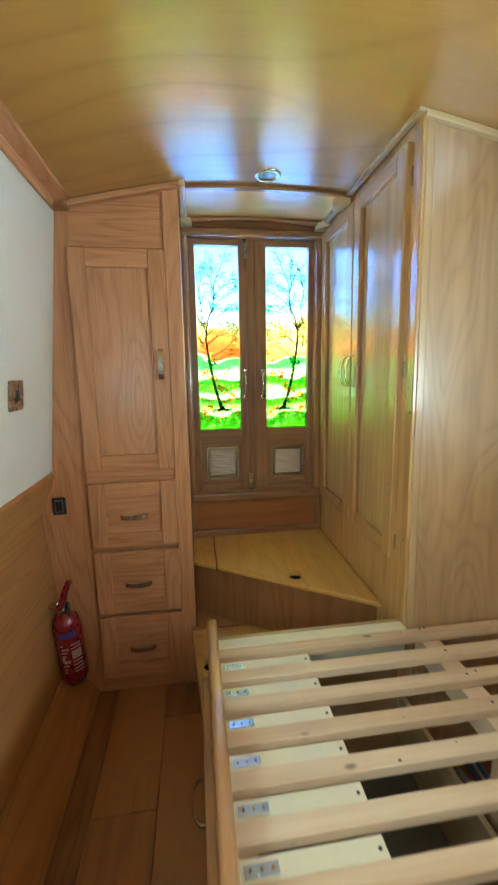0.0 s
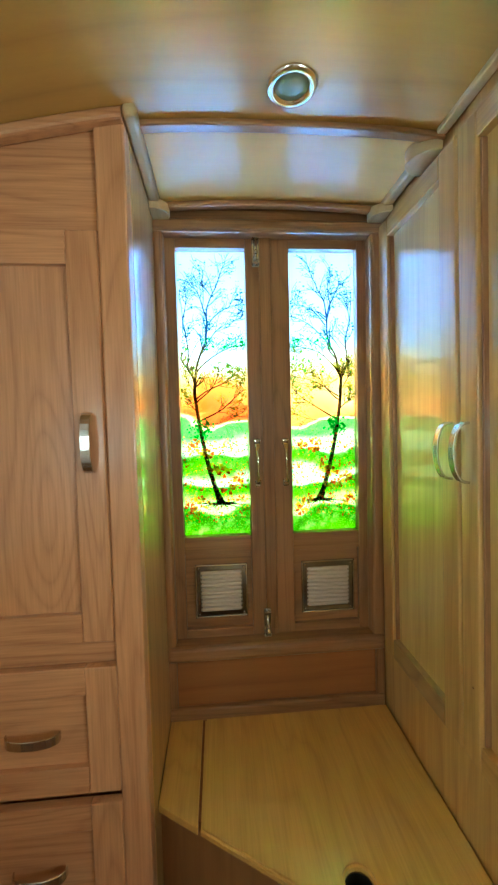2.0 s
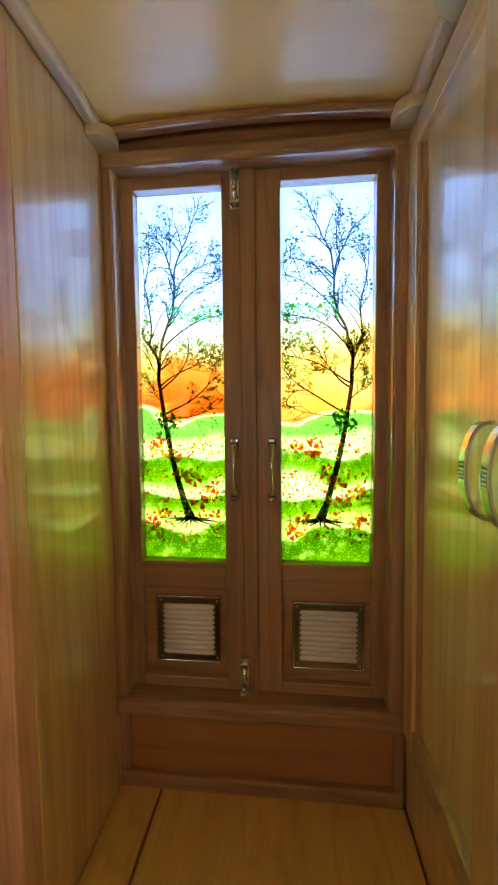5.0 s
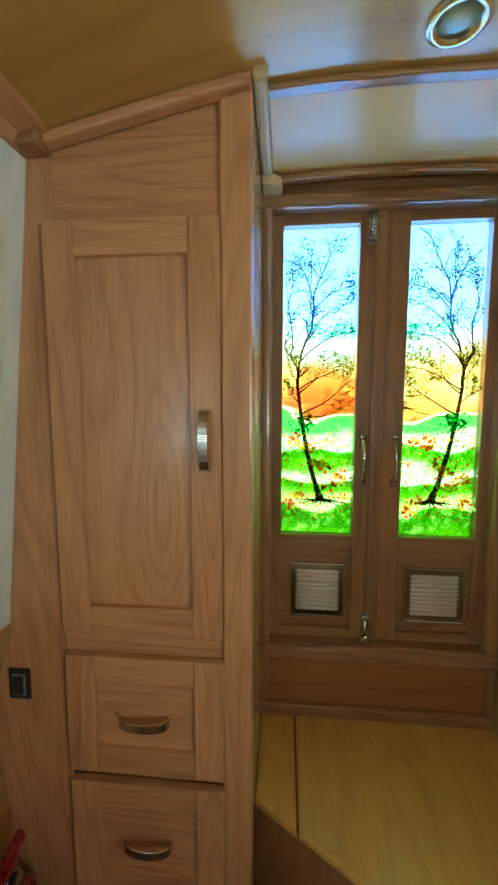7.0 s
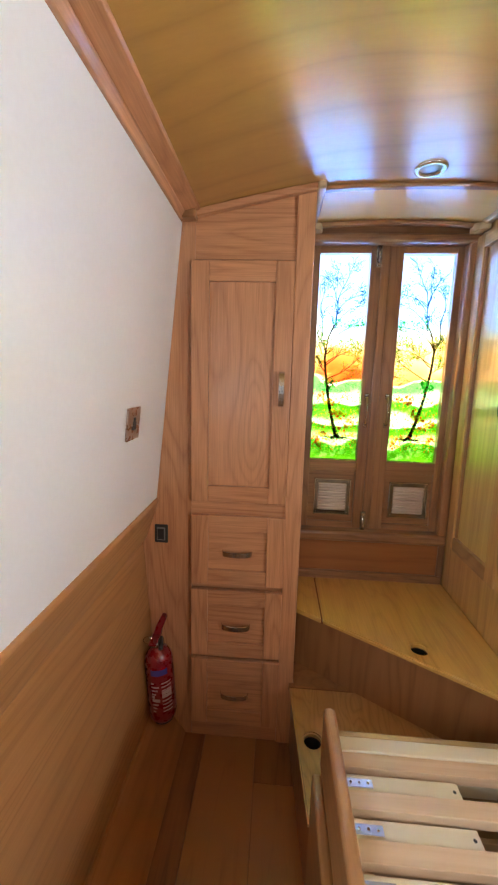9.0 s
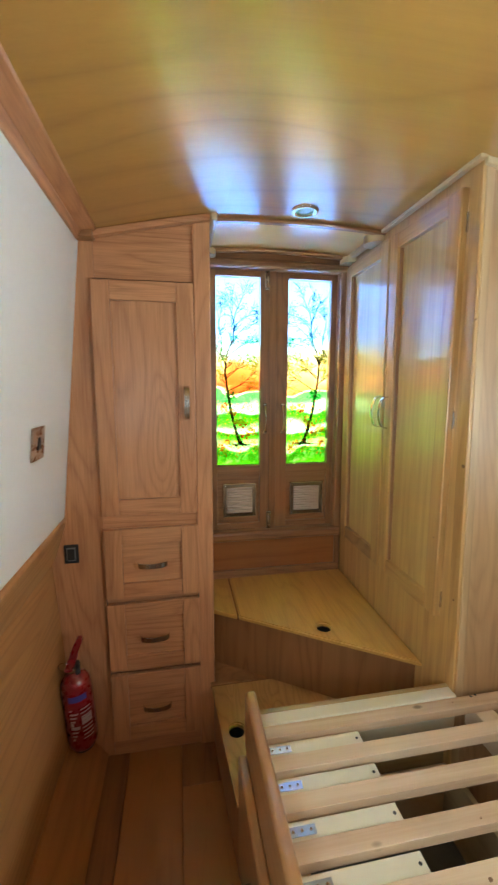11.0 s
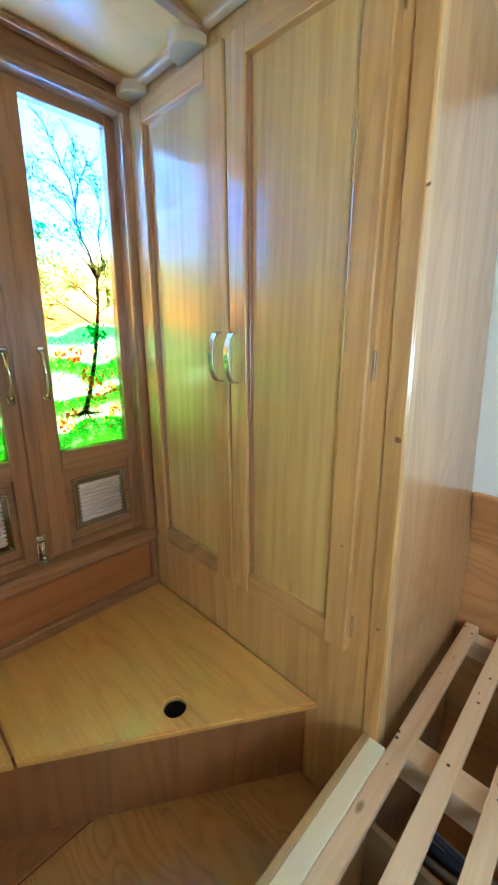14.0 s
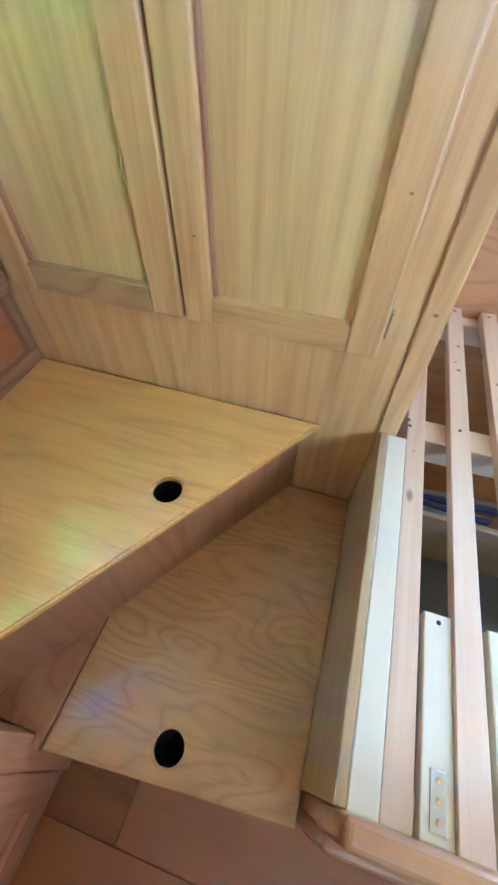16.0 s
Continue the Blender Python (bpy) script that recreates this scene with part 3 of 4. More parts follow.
def tree_parts(pane, w, h, lean, seed):
    """A bare leaning tree, leaves and flowers in glass paint, as thin reliefs on a pane w by h."""
    rng = random.Random(seed)
    wood_bm, sky_bm = bmesh.new(), bmesh.new()
    tips = []

    def limb(points, r0, r1):
        rows = []
        for i, p in enumerate(points):
            a, c = points[max(i - 1, 0)], points[min(i + 1, len(points) - 1)]
            d = Vector((c[0] - a[0], c[1] - a[1])).normalized()
            r = r0 + (r1 - r0) * i / (len(points) - 1)
            q = ((p[0] - d.y * r, p[1] + d.x * r), (p[0] + d.y * r, p[1] - d.x * r))
            if not all(0.002 < e[0] < w - 0.002 and e[1] < h - 0.004 for e in q):
                break
            rows.append((q[0], q[1], p))
        for a, c in zip(rows, rows[1:]):
            bm = sky_bm if a[2][1] + c[2][1] > 1.36 * h else wood_bm
            va, vc = ([bm.verts.new((e[0], -0.0024 if k == 2 else -0.0012, e[1])) for k, e in enumerate(r)] for r in (a, c))
            bm.faces.new((va[0], va[2], vc[2], vc[0]))
            bm.faces.new((va[2], va[1], vc[1], vc[2]))

    def twig(x, y, angle, length, r, depth):
        """A fine side branch, forking once or twice."""
        pts, bend = [(x, y)], rng.uniform(-0.35, 0.35)
        for k in range(4):
            angle += bend / 4 + rng.uniform(-0.12, 0.12)
            if x < 0.08 * w:
                angle -= 0.35
            if x > 0.92 * w:
                angle += 0.35
            x, y = x + math.cos(angle) * length / 4, y + math.sin(angle) * length / 4
            pts.append((x, y))
        limb(pts, r, max(0.0005, r * 0.6))
        tips.extend(pts[2:])
        if depth:
            for k in range(2):
                px, py = pts[rng.choice((1, 2, 3))]
                twig(px, py, angle + rng.choice((-1, 1)) * rng.uniform(0.35, 0.8), length * rng.uniform(0.5, 0.8), max(0.0005, r * 0.6), depth - 1)

    def bough(u0, v0, u1, v1, r0, r1, sag=0.0, twigs=4):
        """A bent bough between two places on the pane, with side twigs towards its end."""
        (xa, ya), (xb, yb) = (ax(u0), v0 * h), (ax(u1), v1 * h)
        nx, ny = ya - yb, xb - xa
        pts = []
        for k in range(9):
            f = k / 8
            swing = -s * sag * math.sin(math.pi * f) + (0.012 * math.sin(7 * f + u0 * 30) if 0 < k < 8 else 0)
            pts.append((xa + (xb - xa) * f + nx * swing, ya + (yb - ya) * f + ny * swing))
        limb(pts, r0, r1)
        aim = math.atan2(yb - ya, xb - xa)
        for k in range(twigs):
            i = rng.choice((3, 4, 5, 6, 7, 8))
            twig(*pts[i], aim + (-1 if k % 2 else 1) * rng.uniform(0.25, 0.75), h * rng.uniform(0.035, 0.075), max(0.0007, r1 * 0.8), 1)
        tips.extend(pts[5:])

    s = lean
    ax = lambda u: (u if s > 0 else 1 - u) * w
    trunk = [(ax(0.56 - 0.34 * (k / 10) ** 0.85 - 0.03 * math.sin(math.pi * k / 10)), h * (0.115 + 0.375 * k / 10)) for k in range(11)]
    limb(trunk[:2], 0.0125, 0.0072)
    limb(trunk[1:], 0.0072, 0.0044)
    for args in (
        (0.22, 0.488, 0.25, 0.59, 0.0044, 0.0034, -0.05, 2), (0.25, 0.59, 0.38, 0.675, 0.0034, 0.0027, -0.06, 2), (0.38, 0.675, 0.42, 0.77, 0.0027, 0.0022, 0.04, 3),
        (0.42, 0.77, 0.19, 0.90, 0.0021, 0.0010, 0.05, 9), (0.42, 0.77, 0.55, 0.87, 0.0022, 0.0016, -0.08, 4), (0.55, 0.87, 0.72, 0.968, 0.0016, 0.0008, 0.0, 9),
        (0.36, 0.805, 0.36, 0.95, 0.0013, 0.0007, 0.05, 6), (0.44, 0.745, 0.90, 0.82, 0.0016, 0.0007, -0.12, 9), (0.37, 0.667, 0.94, 0.775, 0.0017, 0.0007, -0.10, 9),
        (0.26, 0.585, 0.90, 0.675, 0.0021, 0.0008, -0.10, 13), (0.22, 0.488, 0.11, 0.60, 0.0032, 0.0024, 0.10, 3), (0.11, 0.60, 0.07, 0.76, 0.0023, 0.0014, 0.06, 5),
        (0.07, 0.76, 0.18, 0.85, 0.0013, 0.0006, -0.05, 5), (0.07, 0.76, 0.04, 0.86, 0.0012, 0.0006, 0.0, 4), (0.11, 0.61, 0.40, 0.72, 0.0012, 0.0006, -0.05, 5),
        (0.229, 0.475, 0.60, 0.585, 0.0022, 0.0009, 0.08, 11), (0.222, 0.486, 0.93, 0.565, 0.0021, 0.0009, -0.06, 13), (0.266, 0.408, 0.95, 0.52, 0.0024, 0.0009, 0.05, 13),
        (0.272, 0.400, 0.88, 0.425, 0.0013, 0.0007, 0.06, 8), (0.26, 0.437, 0.05, 0.485, 0.0016, 0.0008, 0.04, 8), (0.19, 0.52, 0.05, 0.58, 0.0014, 0.0008, 0.0, 8),
    ):
        bough(*args)
    bx, by = trunk[0]
    for k in range(9):
        a = math.pi + math.pi * k / 8
        reach = rng.uniform(0.045, 0.080)
        limb([(bx, by + 0.004), (bx + 0.018 * math.cos(a), by + 0.004 * math.sin(a)), (bx + reach * math.cos(a), by + 0.014 * math.sin(a) - rng.uniform(0, 0.006))], 0.0046, 0.0007)
    part("tree", wood_bm, bark, pane, "bare dark tree painted in the glass")
    part("tree", sky_bm, twig_blue, pane, "blue-black upper branches painted in the glass")

    def chip(bm, x, y, r, sides=5, squash=1.0, a0=0.0):
        vs = []
        for k in range(sides):
            a = a0 + 2 * math.pi * k / sides
            rr = r * rng.uniform(0.6, 1.15)
            px, py = rr * math.cos(a), rr * math.sin(a) * squash
            vs.append((min(w - 0.002, max(0.002, x + px)), min(h - 0.003, max(0.003, y + py))))
        bm.faces.new([bm.verts.new((p[0], -0.0030 - 0.00001 * len(bm.faces), p[1])) for p in vs])

    leaves = {leaf_teal: bmesh.new(), leaf_olive: bmesh.new(), leaf_green: bmesh.new()}
    for k in range(5200):
        x, y = rng.choice(tips)
        x, y = x + rng.gauss(0, 0.006), y + rng.gauss(0, 0.006)
        if not 0.40 * h < y < 0.965 * h:
            continue
        m = leaf_teal if y > 0.70 * h else (leaf_green if y > 0.66 * h or rng.random() < 0.2 else leaf_olive)
        if m is leaf_teal:
            if k % 5 > 1:
                continue
            chip(leaves[m], x, y, rng.choice((0.0009, 0.0013, 0.0017, 0.0022, 0.0034)), 5, rng.uniform(0.5, 1.0), rng.uniform(0, 6.28))
            continue
        chip(leaves[m], x, y, rng.choice((0.0009, 0.0011, 0.0014, 0.0018, 0.0024)), 5)
        if k % 26 == 0:
            chip(leaves[m], x, y, rng.uniform(0.0032, 0.0052), 6)
    for k in range(90):
        chip(leaves[leaf_green], trunk[7][0] + s * 0.012 * (1 if k % 3 else -1) + rng.gauss(0, 0.010), h * rng.gauss(0.385, 0.016), rng.uniform(0.0022, 0.0050), 6)
    for k in range(1000):
        chip(leaves[leaf_green if k % 3 else leaf_olive], rng.uniform(0, w), h * rng.uniform(0.02, 0.37), rng.choice((0.0007, 0.0009, 0.0012, 0.0024)))
    for m, bm in leaves.items():
        part("leaves", bm, m, pane)
    for m, count in ((petal_red, 9), (petal_orange, 9)):
        bm = bmesh.new()
        for k in range(count):
            x, y, r = (k * 0.37 + 0.12 + rng.uniform(-0.06, 0.06)) % 1 * 0.88 * w + 0.06 * w, h * (0.32, 0.245, 0.20, 0.13, 0.225, 0.115, 0.30, 0.17, 0.09)[k] + rng.uniform(-0.012, 0.012), rng.uniform(0.013, 0.023)
            a0, n = rng.uniform(0, 6.28), rng.choice((4, 5, 5))
            for j in range(n):
                a = a0 + j * 5.0 / n + rng.uniform(-0.2, 0.2)
                ca, sa = math.cos(a), math.sin(a) * 0.85
                tip = r * rng.uniform(0.8, 1.25)
                spread = [(0.12, 0.0), (0.75, -0.30), (1.0, -0.22), (0.88, 0.0), (1.05, 0.20), (0.72, 0.28)]
                vs = [(x + tip * (f * ca - g * sa), y + tip * (f * sa + g * ca)) for f, g in spread]
                bm.faces.new([bm.verts.new((min(w - 0.002, max(0.002, px)), -0.0034 - 0.00002 * len(bm.faces), py)) for px, py in vs])
        for k in range(240):
            px, py = rng.uniform(0, w), h * rng.choice((0.33, 0.30, 0.24, 0.20, 0.17, 0.13, 0.10, 0.07)) + rng.gauss(0, 0.008)
            for j in range(rng.choice((1, 1, 2))):
                chip(bm, px + rng.gauss(0, 0.005), py + rng.gauss(0, 0.004), rng.choice((0.0012, 0.0016, 0.0022, 0.0036)), 6)
        part("flowers", bm, m, pane)


def vent(parent, x0, x1, z0, z1, y):
    """A pressed chrome louvre vent with screws."""
    v = part("vent", box(x0, x1, y - 0.003, y, z0, z1, 0.0012), vent_chrome, parent, "polished chrome louvred vent")
    for (a0, a1, c0, c1) in ((x0, x1, z1 - 0.005, z1), (x0, x1, z0, z0 + 0.005), (x0, x0 + 0.005, z0, z1), (x1 - 0.005, x1, z0, z1)):
        part("rim", box(a0, a1, y - 0.006, y - 0.002, c0, c1, 0.0015), chrome, v)
    n = 10
    for k in range(n):
        zc = z0 + 0.020 + (z1 - z0 - 0.040) * (k + 0.5) / n
        hgt = (z1 - z0 - 0.040) / n
        b = lathe([(0.0008, -(x1 - x0) / 2 + 0.016), (hgt * 0.52, -(x1 - x0) / 2 + 0.022), (hgt * 0.52, (x1 - x0) / 2 - 0.022), (0.0008, (x1 - x0) / 2 - 0.016)], 12, Matrix.Translation(((x0 + x1) / 2, y - 0.0035, zc)) @ Matrix.Rotation(radians(90), 4, "Y"))
        part("louvre", b, satin, v, smooth=True)
    for (a0, a1, c0, c1) in ((x0 + 0.016, x1 - 0.016, z1 - 0.0205, z1 - 0.018), (x0 + 0.016, x1 - 0.016, z0 + 0.018, z0 + 0.0205), (x0 + 0.0145, x0 + 0.017, z0 + 0.018, z1 - 0.018), (x1 - 0.017, x1 - 0.0145, z0 + 0.018, z1 - 0.018)):
        part("inner_edge", box(a0, a1, y - 0.0045, y - 0.002, c0, c1, 0.0008, 1), chrome, v)
    for sx in (x0 + 0.011, x1 - 0.011):
        for sz in (z0 + 0.011, z1 - 0.011):
            part("screw", lathe([(0.004, 0), (0.003, 0.0015), (0.001, 0.002)], 10, Matrix.Translation((sx, y - 0.003, sz)) @ Matrix.Rotation(radians(90), 4, "X")), steel, v)


def latch(parent, x, z0, z1, y):
    b = part("bolt", box(x - 0.011, x + 0.011, y - 0.003, y, z0, z1, 0.0012), chrome, parent, "chrome barrel bolt")
    part("barrel", tube([(x, y - 0.007, z0 + 0.006), (x, y - 0.007, z1 - 0.006)], 0.005, 10), chrome, b, smooth=True)
    for z in (z0 + 0.012, z1 - 0.012):
        part("keeper", box(x - 0.0105, x + 0.0105, y - 0.013, y - 0.002, z - 0.005, z + 0.005, 0.002), chrome, b)
    part("knob", lathe([(0.003, 0), (0.003, 0.008), (0.0055, 0.011), (0.0055, 0.015), (0.002, 0.017)], 12, Matrix.Translation((x, y - 0.008, (z0 + z1) / 2 - 0.012)) @ Matrix.Rotation(radians(90), 4, "X")), chrome, b, smooth=True)


def pull(parent, x, z0, z1, y):
    """A cast pull: broad flat ends, waisted towards the lower third."""
    b, rings, n = bmesh.new(), [], 14
    for k in range(n + 1):
        f = k / n
        half = 0.0026 + 0.0036 * abs(f - 0.42) ** 1.4 / 0.3
        out = 0.003 + 0.019 * math.sin(math.pi * f) ** 0.6
        thick = 0.0030 + 0.0012 * math.sin(math.pi * f)
        rings.append([b.verts.new((x + half * math.cos(a), y - out + thick * math.sin(a), z0 + (z1 - z0) * f)) for a in (2 * math.pi * j / 10 for j in range(10))])
    for r0, r1 in zip(rings, rings[1:]):
        for j in range(10):
            b.faces.new((r0[j], r0[(j + 1) % 10], r1[(j + 1) % 10], r1[j]))
    b.faces.new(rings[0][::-1])
    b.faces.new(rings[-1])
    bmesh.ops.recalc_face_normals(b, faces=b.faces[:])
    h = part("handle", b, chrome, parent, "polished chrome pull handle", True)
    for z, zz in ((z0 - 0.008, z0 + 0.012), (z1 - 0.012, z1 + 0.008)):
        part("foot", box(x - 0.0085, x + 0.0085, y - 0.0045, y, z, zz, 0.0035, 3), chrome, h)


def stern_door(name, x0, x1, px0, px1, vx0, vx1, lean, seed, glass, label):
    z0, z1, pz0, pz1, y = 0.702, 1.925, 1.036, 1.857, 1.813
    d = thing(name, ((x0 + x1) / 2, y, z0), label, "door", kind="structure")
    o = d.location
    for nm, a0, a1, c0, c1, m in (
        ("stile", x0, px0, z0, z1, "z"), ("stile", px1, x1, z0, z1, "z"), ("top_rail", px0, px1, pz1, z1, "x"),
        ("middle_rail", px0, px1, 0.985, pz0, "x"), ("bottom_rail", px0, px1, z0, 0.762, "x"),
    ):
        part(nm, box(a0, a1, y, y + 0.045, c0, c1, 0.0018, 2, o), stern_oak[m], d)
    part("panel", box(px0, px1, y + 0.016, y + 0.04, 0.762, 0.985, 0, 2, o), stern_oak["x"], d)
    pane = part("glass_pane", box(0, px1 - px0, 0, 0.006, 0, pz1 - pz0, 0), glass, d, "backlit fused glass with a tree, sunset and flower meadow")
    pane.location = Vector((px0, y + 0.025, pz0)) - o
    tree_parts(pane, px1 - px0, pz1 - pz0, lean, seed)
    return d, o


def stern_fittings(d, o, items):
    for kind, *a in items:
        kind(d, *a)
    for ch in d.children:
        if ch.name.split(".")[0] in ("vent", "bolt", "handle"):
            ch.location = -o


d1, o1 = stern_door("door_1", -0.031, 0.262, 0.022, 0.217, 0.05, 0.203, 1, 4, glass_warm, "brown oak stern door with an autumn tree in fused glass")
stern_fittings(d1, o1, [(vent, 0.048, 0.203, 0.790, 0.950, 1.829), (pull, 0.240, 1.187, 1.310, 1.813), (latch, 0.247, 1.804, 1.898, 1.813)])
d2, o2 = stern_door("door_2", 0.266, 0.592, 0.342, 0.540, 0.362, 0.527, -1, 9, glass_light, "brown oak stern door with a pale tree in fused glass")
part("astragal", box(0.256, 0.290, 1.806, 1.814, 0.705, 1.922, 0.003, 2, o2), stern_oak["z"], d2)
stern_fittings(d2, o2, [(vent, 0.366, 0.528, 0.788, 0.946, 1.829), (pull, 0.322, 1.187, 1.310, 1.813), (latch, 0.258, 0.722, 0.818, 1.806)])

# ---- joinery ----


def framed(root, name, x0, x1, z0, z1, stile, top, bottom, y, mats, thick=0.02, bevel=0.003, label=""):
    """A frame and panel door or drawer front, facing -y with its face at y, in its root's own axes."""
    v, h, panel = mats
    door = new(name)
    door.empty_display_size = 0.05
    door.parent = root
    tagged(door, label)
    part("stile", box(x0, x0 + stile, y, y + thick, z0, z1, bevel, 3), v, door)
    part("stile", box(x1 - stile, x1, y, y + thick, z0, z1, bevel, 3), v, door)
    part("rail", box(x0 + stile, x1 - stile, y + 0.0005, y + thick, z1 - top, z1, 0.002), h, door)
    part("rail", box(x0 + stile, x1 - stile, y + 0.0005, y + thick, z0, z0 + bottom, 0.002), h, door)
    part("panel", box(x0 + stile, x1 - stile, y + thick - 0.007, y + thick - 0.001, z0 + bottom, z1 - top, 0), panel, door)
    return door


def strap(door, m, length=0.10, rise=0.024, width=0.014, label="bowed brushed steel handle with a grid of dimples", thick=0.004):
    b = bow(length, rise, width, thick)
    for i in range(5):
        for j in range(3):
            at = (i - 2) * 0.0046
            lift = -rise * math.sin(math.acos(-2 * at / length)) ** 0.7 - thick * 0.5 - 0.0009
            dot = lathe([(0.0012, -0.0004), (0.0012, 0.0003), (0.0004, 0.0004)], 8, Matrix.Translation((at, lift, (j - 1) * width * 0.27)) @ Matrix.Rotation(radians(90), 4, "X"))
            for f in dot.faces:
                f.material_index = 1
            merge(b, dot)
    b.transform(m)
    return part("handle", b, (steel, black_plastic), door, label)


# tall drawer cabinet
cab = thing("drawer_cabinet", (-0.25, 1.5, 0.0), "tall oak cabinet with one door above three drawers", "cabinet")
o = cab.location
LX = lambda x: x - o.x
for nm, x0, x1, y0, y1, z0, z1, m in (
    ("stile", -0.086, -0.030, 1.455, 1.50, 0.0, 1.955, oak["z"]), ("rail", -0.416, -0.086, 1.468, 1.50, 0.895, 0.948, oak["x"]),
    ("rail", -0.416, -0.086, 1.478, 1.50, 0.612, 0.645, oak["x"]), ("rail", -0.416, -0.086, 1.486, 1.50, 0.33, 0.36, oak["x"]),
    ("plinth", -0.411, -0.086, 1.464, 1.50, 0.0, 0.065, oak["x"]), ("side_panel", -0.06, -0.030, 1.50, 1.80, 0.0, 1.955, pale["z"]),
    ("back_panel", -0.416, -0.086, 1.49, 1.51, 0.065, 1.73, oak["z"]),
):
    part(nm, box(x0 - o.x, x1 - o.x, y0 - o.y, y1 - o.y, z0, z1, 0.002 if nm != "stile" else 0.004), m, cab)
ws = prism([(left_x(0) + 0.001 - o.x, 0), (-0.412 - o.x, 0), (-0.412 - o.x, 1.73), (-0.40 - o.x, 1.735), (-0.40 - o.x, roof(-0.40) - 0.004), (left_x(1.86) + 0.001 - o.x, 1.86), (left_x(0.943) + 0.001 - o.x, 0.943), (left_x(0.79) + 0.001 - o.x, 0.79)], 1.466 - o.y, 1.50 - o.y, axis="y")
part("wall_stile", ws, oak["z"], cab)
head = prism([(-0.40 - o.x, 1.735), (-0.086 - o.x, 1.735), (-0.086 - o.x, roof(-0.086) - 0.003), (-0.24 - o.x, roof(-0.24) - 0.003), (-0.40 - o.x, roof(-0.40) - 0.003)], 1.470 - o.y, 1.50 - o.y, axis="y")
part("head_panel", head, oak["x"], cab)
oak3 = (oak["z"], oak["x"], oak_panel)
oak3h = (oak["z"], oak["x"], oak["x"])
dr = framed(cab, "door", LX(-0.411), LX(-0.086), 0.946, 1.728, 0.058, 0.062, 0.058, 1.448 - o.y, oak3)
strap(dr, Matrix.Translation((LX(-0.115), 1.448 - o.y, 1.335)) @ Matrix.Rotation(radians(90), 4, "Y"), 0.11, 0.026, 0.018)
for z0, z1 in ((0.640, 0.897), (0.356, 0.618), (0.070, 0.340)):
    dw = framed(cab, "drawer", LX(-0.410), LX(-0.084), z0, z1, 0.060, 0.056, 0.056, 1.448 - o.y, oak3h)
    strap(dw, Matrix.Translation((LX(-0.247), 1.452 - o.y, (z0 + z1) / 2 - 0.004)), 0.10, 0.024, 0.019)

sw = thing("rocker_switch", (-0.520, 1.466, 0.816), "small black rocker switch on the cabinet stile", "switch")
part("plate", box(-0.024, 0.024, -0.006, 0, -0.034, 0.034, 0.003), black_plastic, sw)
part("bezel", box(-0.015, 0.015, -0.008, -0.005, -0.024, 0.024, 0.0015), grey_plastic, sw)
part("rocker", box(-0.012, 0.012, -0.011, -0.007, -0.020, 0.020, 0.002), black_plastic, sw)

# wardrobe, its local x running towards the walker
ward = thing("wardrobe", (0.61, 1.40, 0.0), "pale oak built-in wardrobe with two panelled doors", "wardrobe")
ward.rotation_euler = (0, 0, radians(-90))
# local x = 1.40 - y, local y = x - 0.61
UY = lambda y: 1.40 - y
part("front_panel", box(UY(1.795), UY(1.005), 0.0, 0.02, 0.0, 1.955, 0), pale["z"], ward)
part("corner_post", box(UY(1.016), UY(0.980), -0.008, 0.003, 0.0, 1.952, 0.003, 2), pale["z"], ward)
part("corner_lipping", box(UY(1.006), UY(0.9805), 0.0032, 0.027, 0.0, 1.952, 0.003, 2), edge_oak, ward, "pale sapwood edge strip")
side = prism([(0.028, 0.0), (right_x(0.0) - 0.61 - 0.002, 0.0), (right_x(0.79) - 0.612, 0.79), (right_x(0.943) - 0.612, 0.943), (right_x(1.86) - 0.612, 1.86), (0.2, roof(0.81) - 0.004), (0.028, roof(0.638) - 0.004)], UY(1.005), UY(0.987), axis="x")
part("side_panel", side, pale_side, ward)
pale3 = (pale["z"], pale["x"], pale_panel)
wr = framed(ward, "door", UY(1.389), UY(1.056), 0.712, 1.902, 0.052, 0.050, 0.050, -0.020, pale3, 0.024, 0.005)
wl = framed(ward, "door", UY(1.752), UY(1.395), 0.712, 1.902, 0.058, 0.050, 0.050, -0.020, pale3, 0.024, 0.005)
# Thin dark strips standing in for shade at each panel's stern edge
for door, y1 in ((wr, 1.389 - 0.052), (wl, 1.752 - 0.058)):
    part("inner_bead", box(UY(y1), UY(y1 - 0.006), -0.013, -0.002, 0.764, 1.850, 0.001, 1), stern_oak["z"], door, "dark strip for the shade in the panel's reveal")
strap(wr, Matrix.Translation((UY(1.366), -0.020, 1.300)) @ Matrix.Rotation(radians(90), 4, "Y"), 0.106, 0.029, 0.016, "bowed chrome handle with a grid of dimples", 0.009)
strap(wl, Matrix.Translation((UY(1.418), -0.020, 1.300)) @ Matrix.Rotation(radians(90), 4, "Y"), 0.106, 0.029, 0.016, "bowed chrome handle with a grid of dimples", 0.009)
heart = wood("heartwood_rail", (0.46, 0.28, 0.105), (0.25, 0.135, 0.05), "x", 0.4, figure=14.0, rings=10.0, coat=0.85, sharp=2.0, stretch=0.3, lines=0.5)
low = min((c for c in wl.children if c.name.startswith("rail")), key=lambda c: c.data.vertices[0].co.z)
low.data.materials[0] = heart
tagged(low, "brown heartwood rail")
for z in (1.815, 1.30, 0.768):
    h = part("hinge", box(UY(1.0545), UY(1.050), -0.006, 0.001, z - 0.025, z + 0.025, 0.0018), steel, wr, "steel butt hinge")
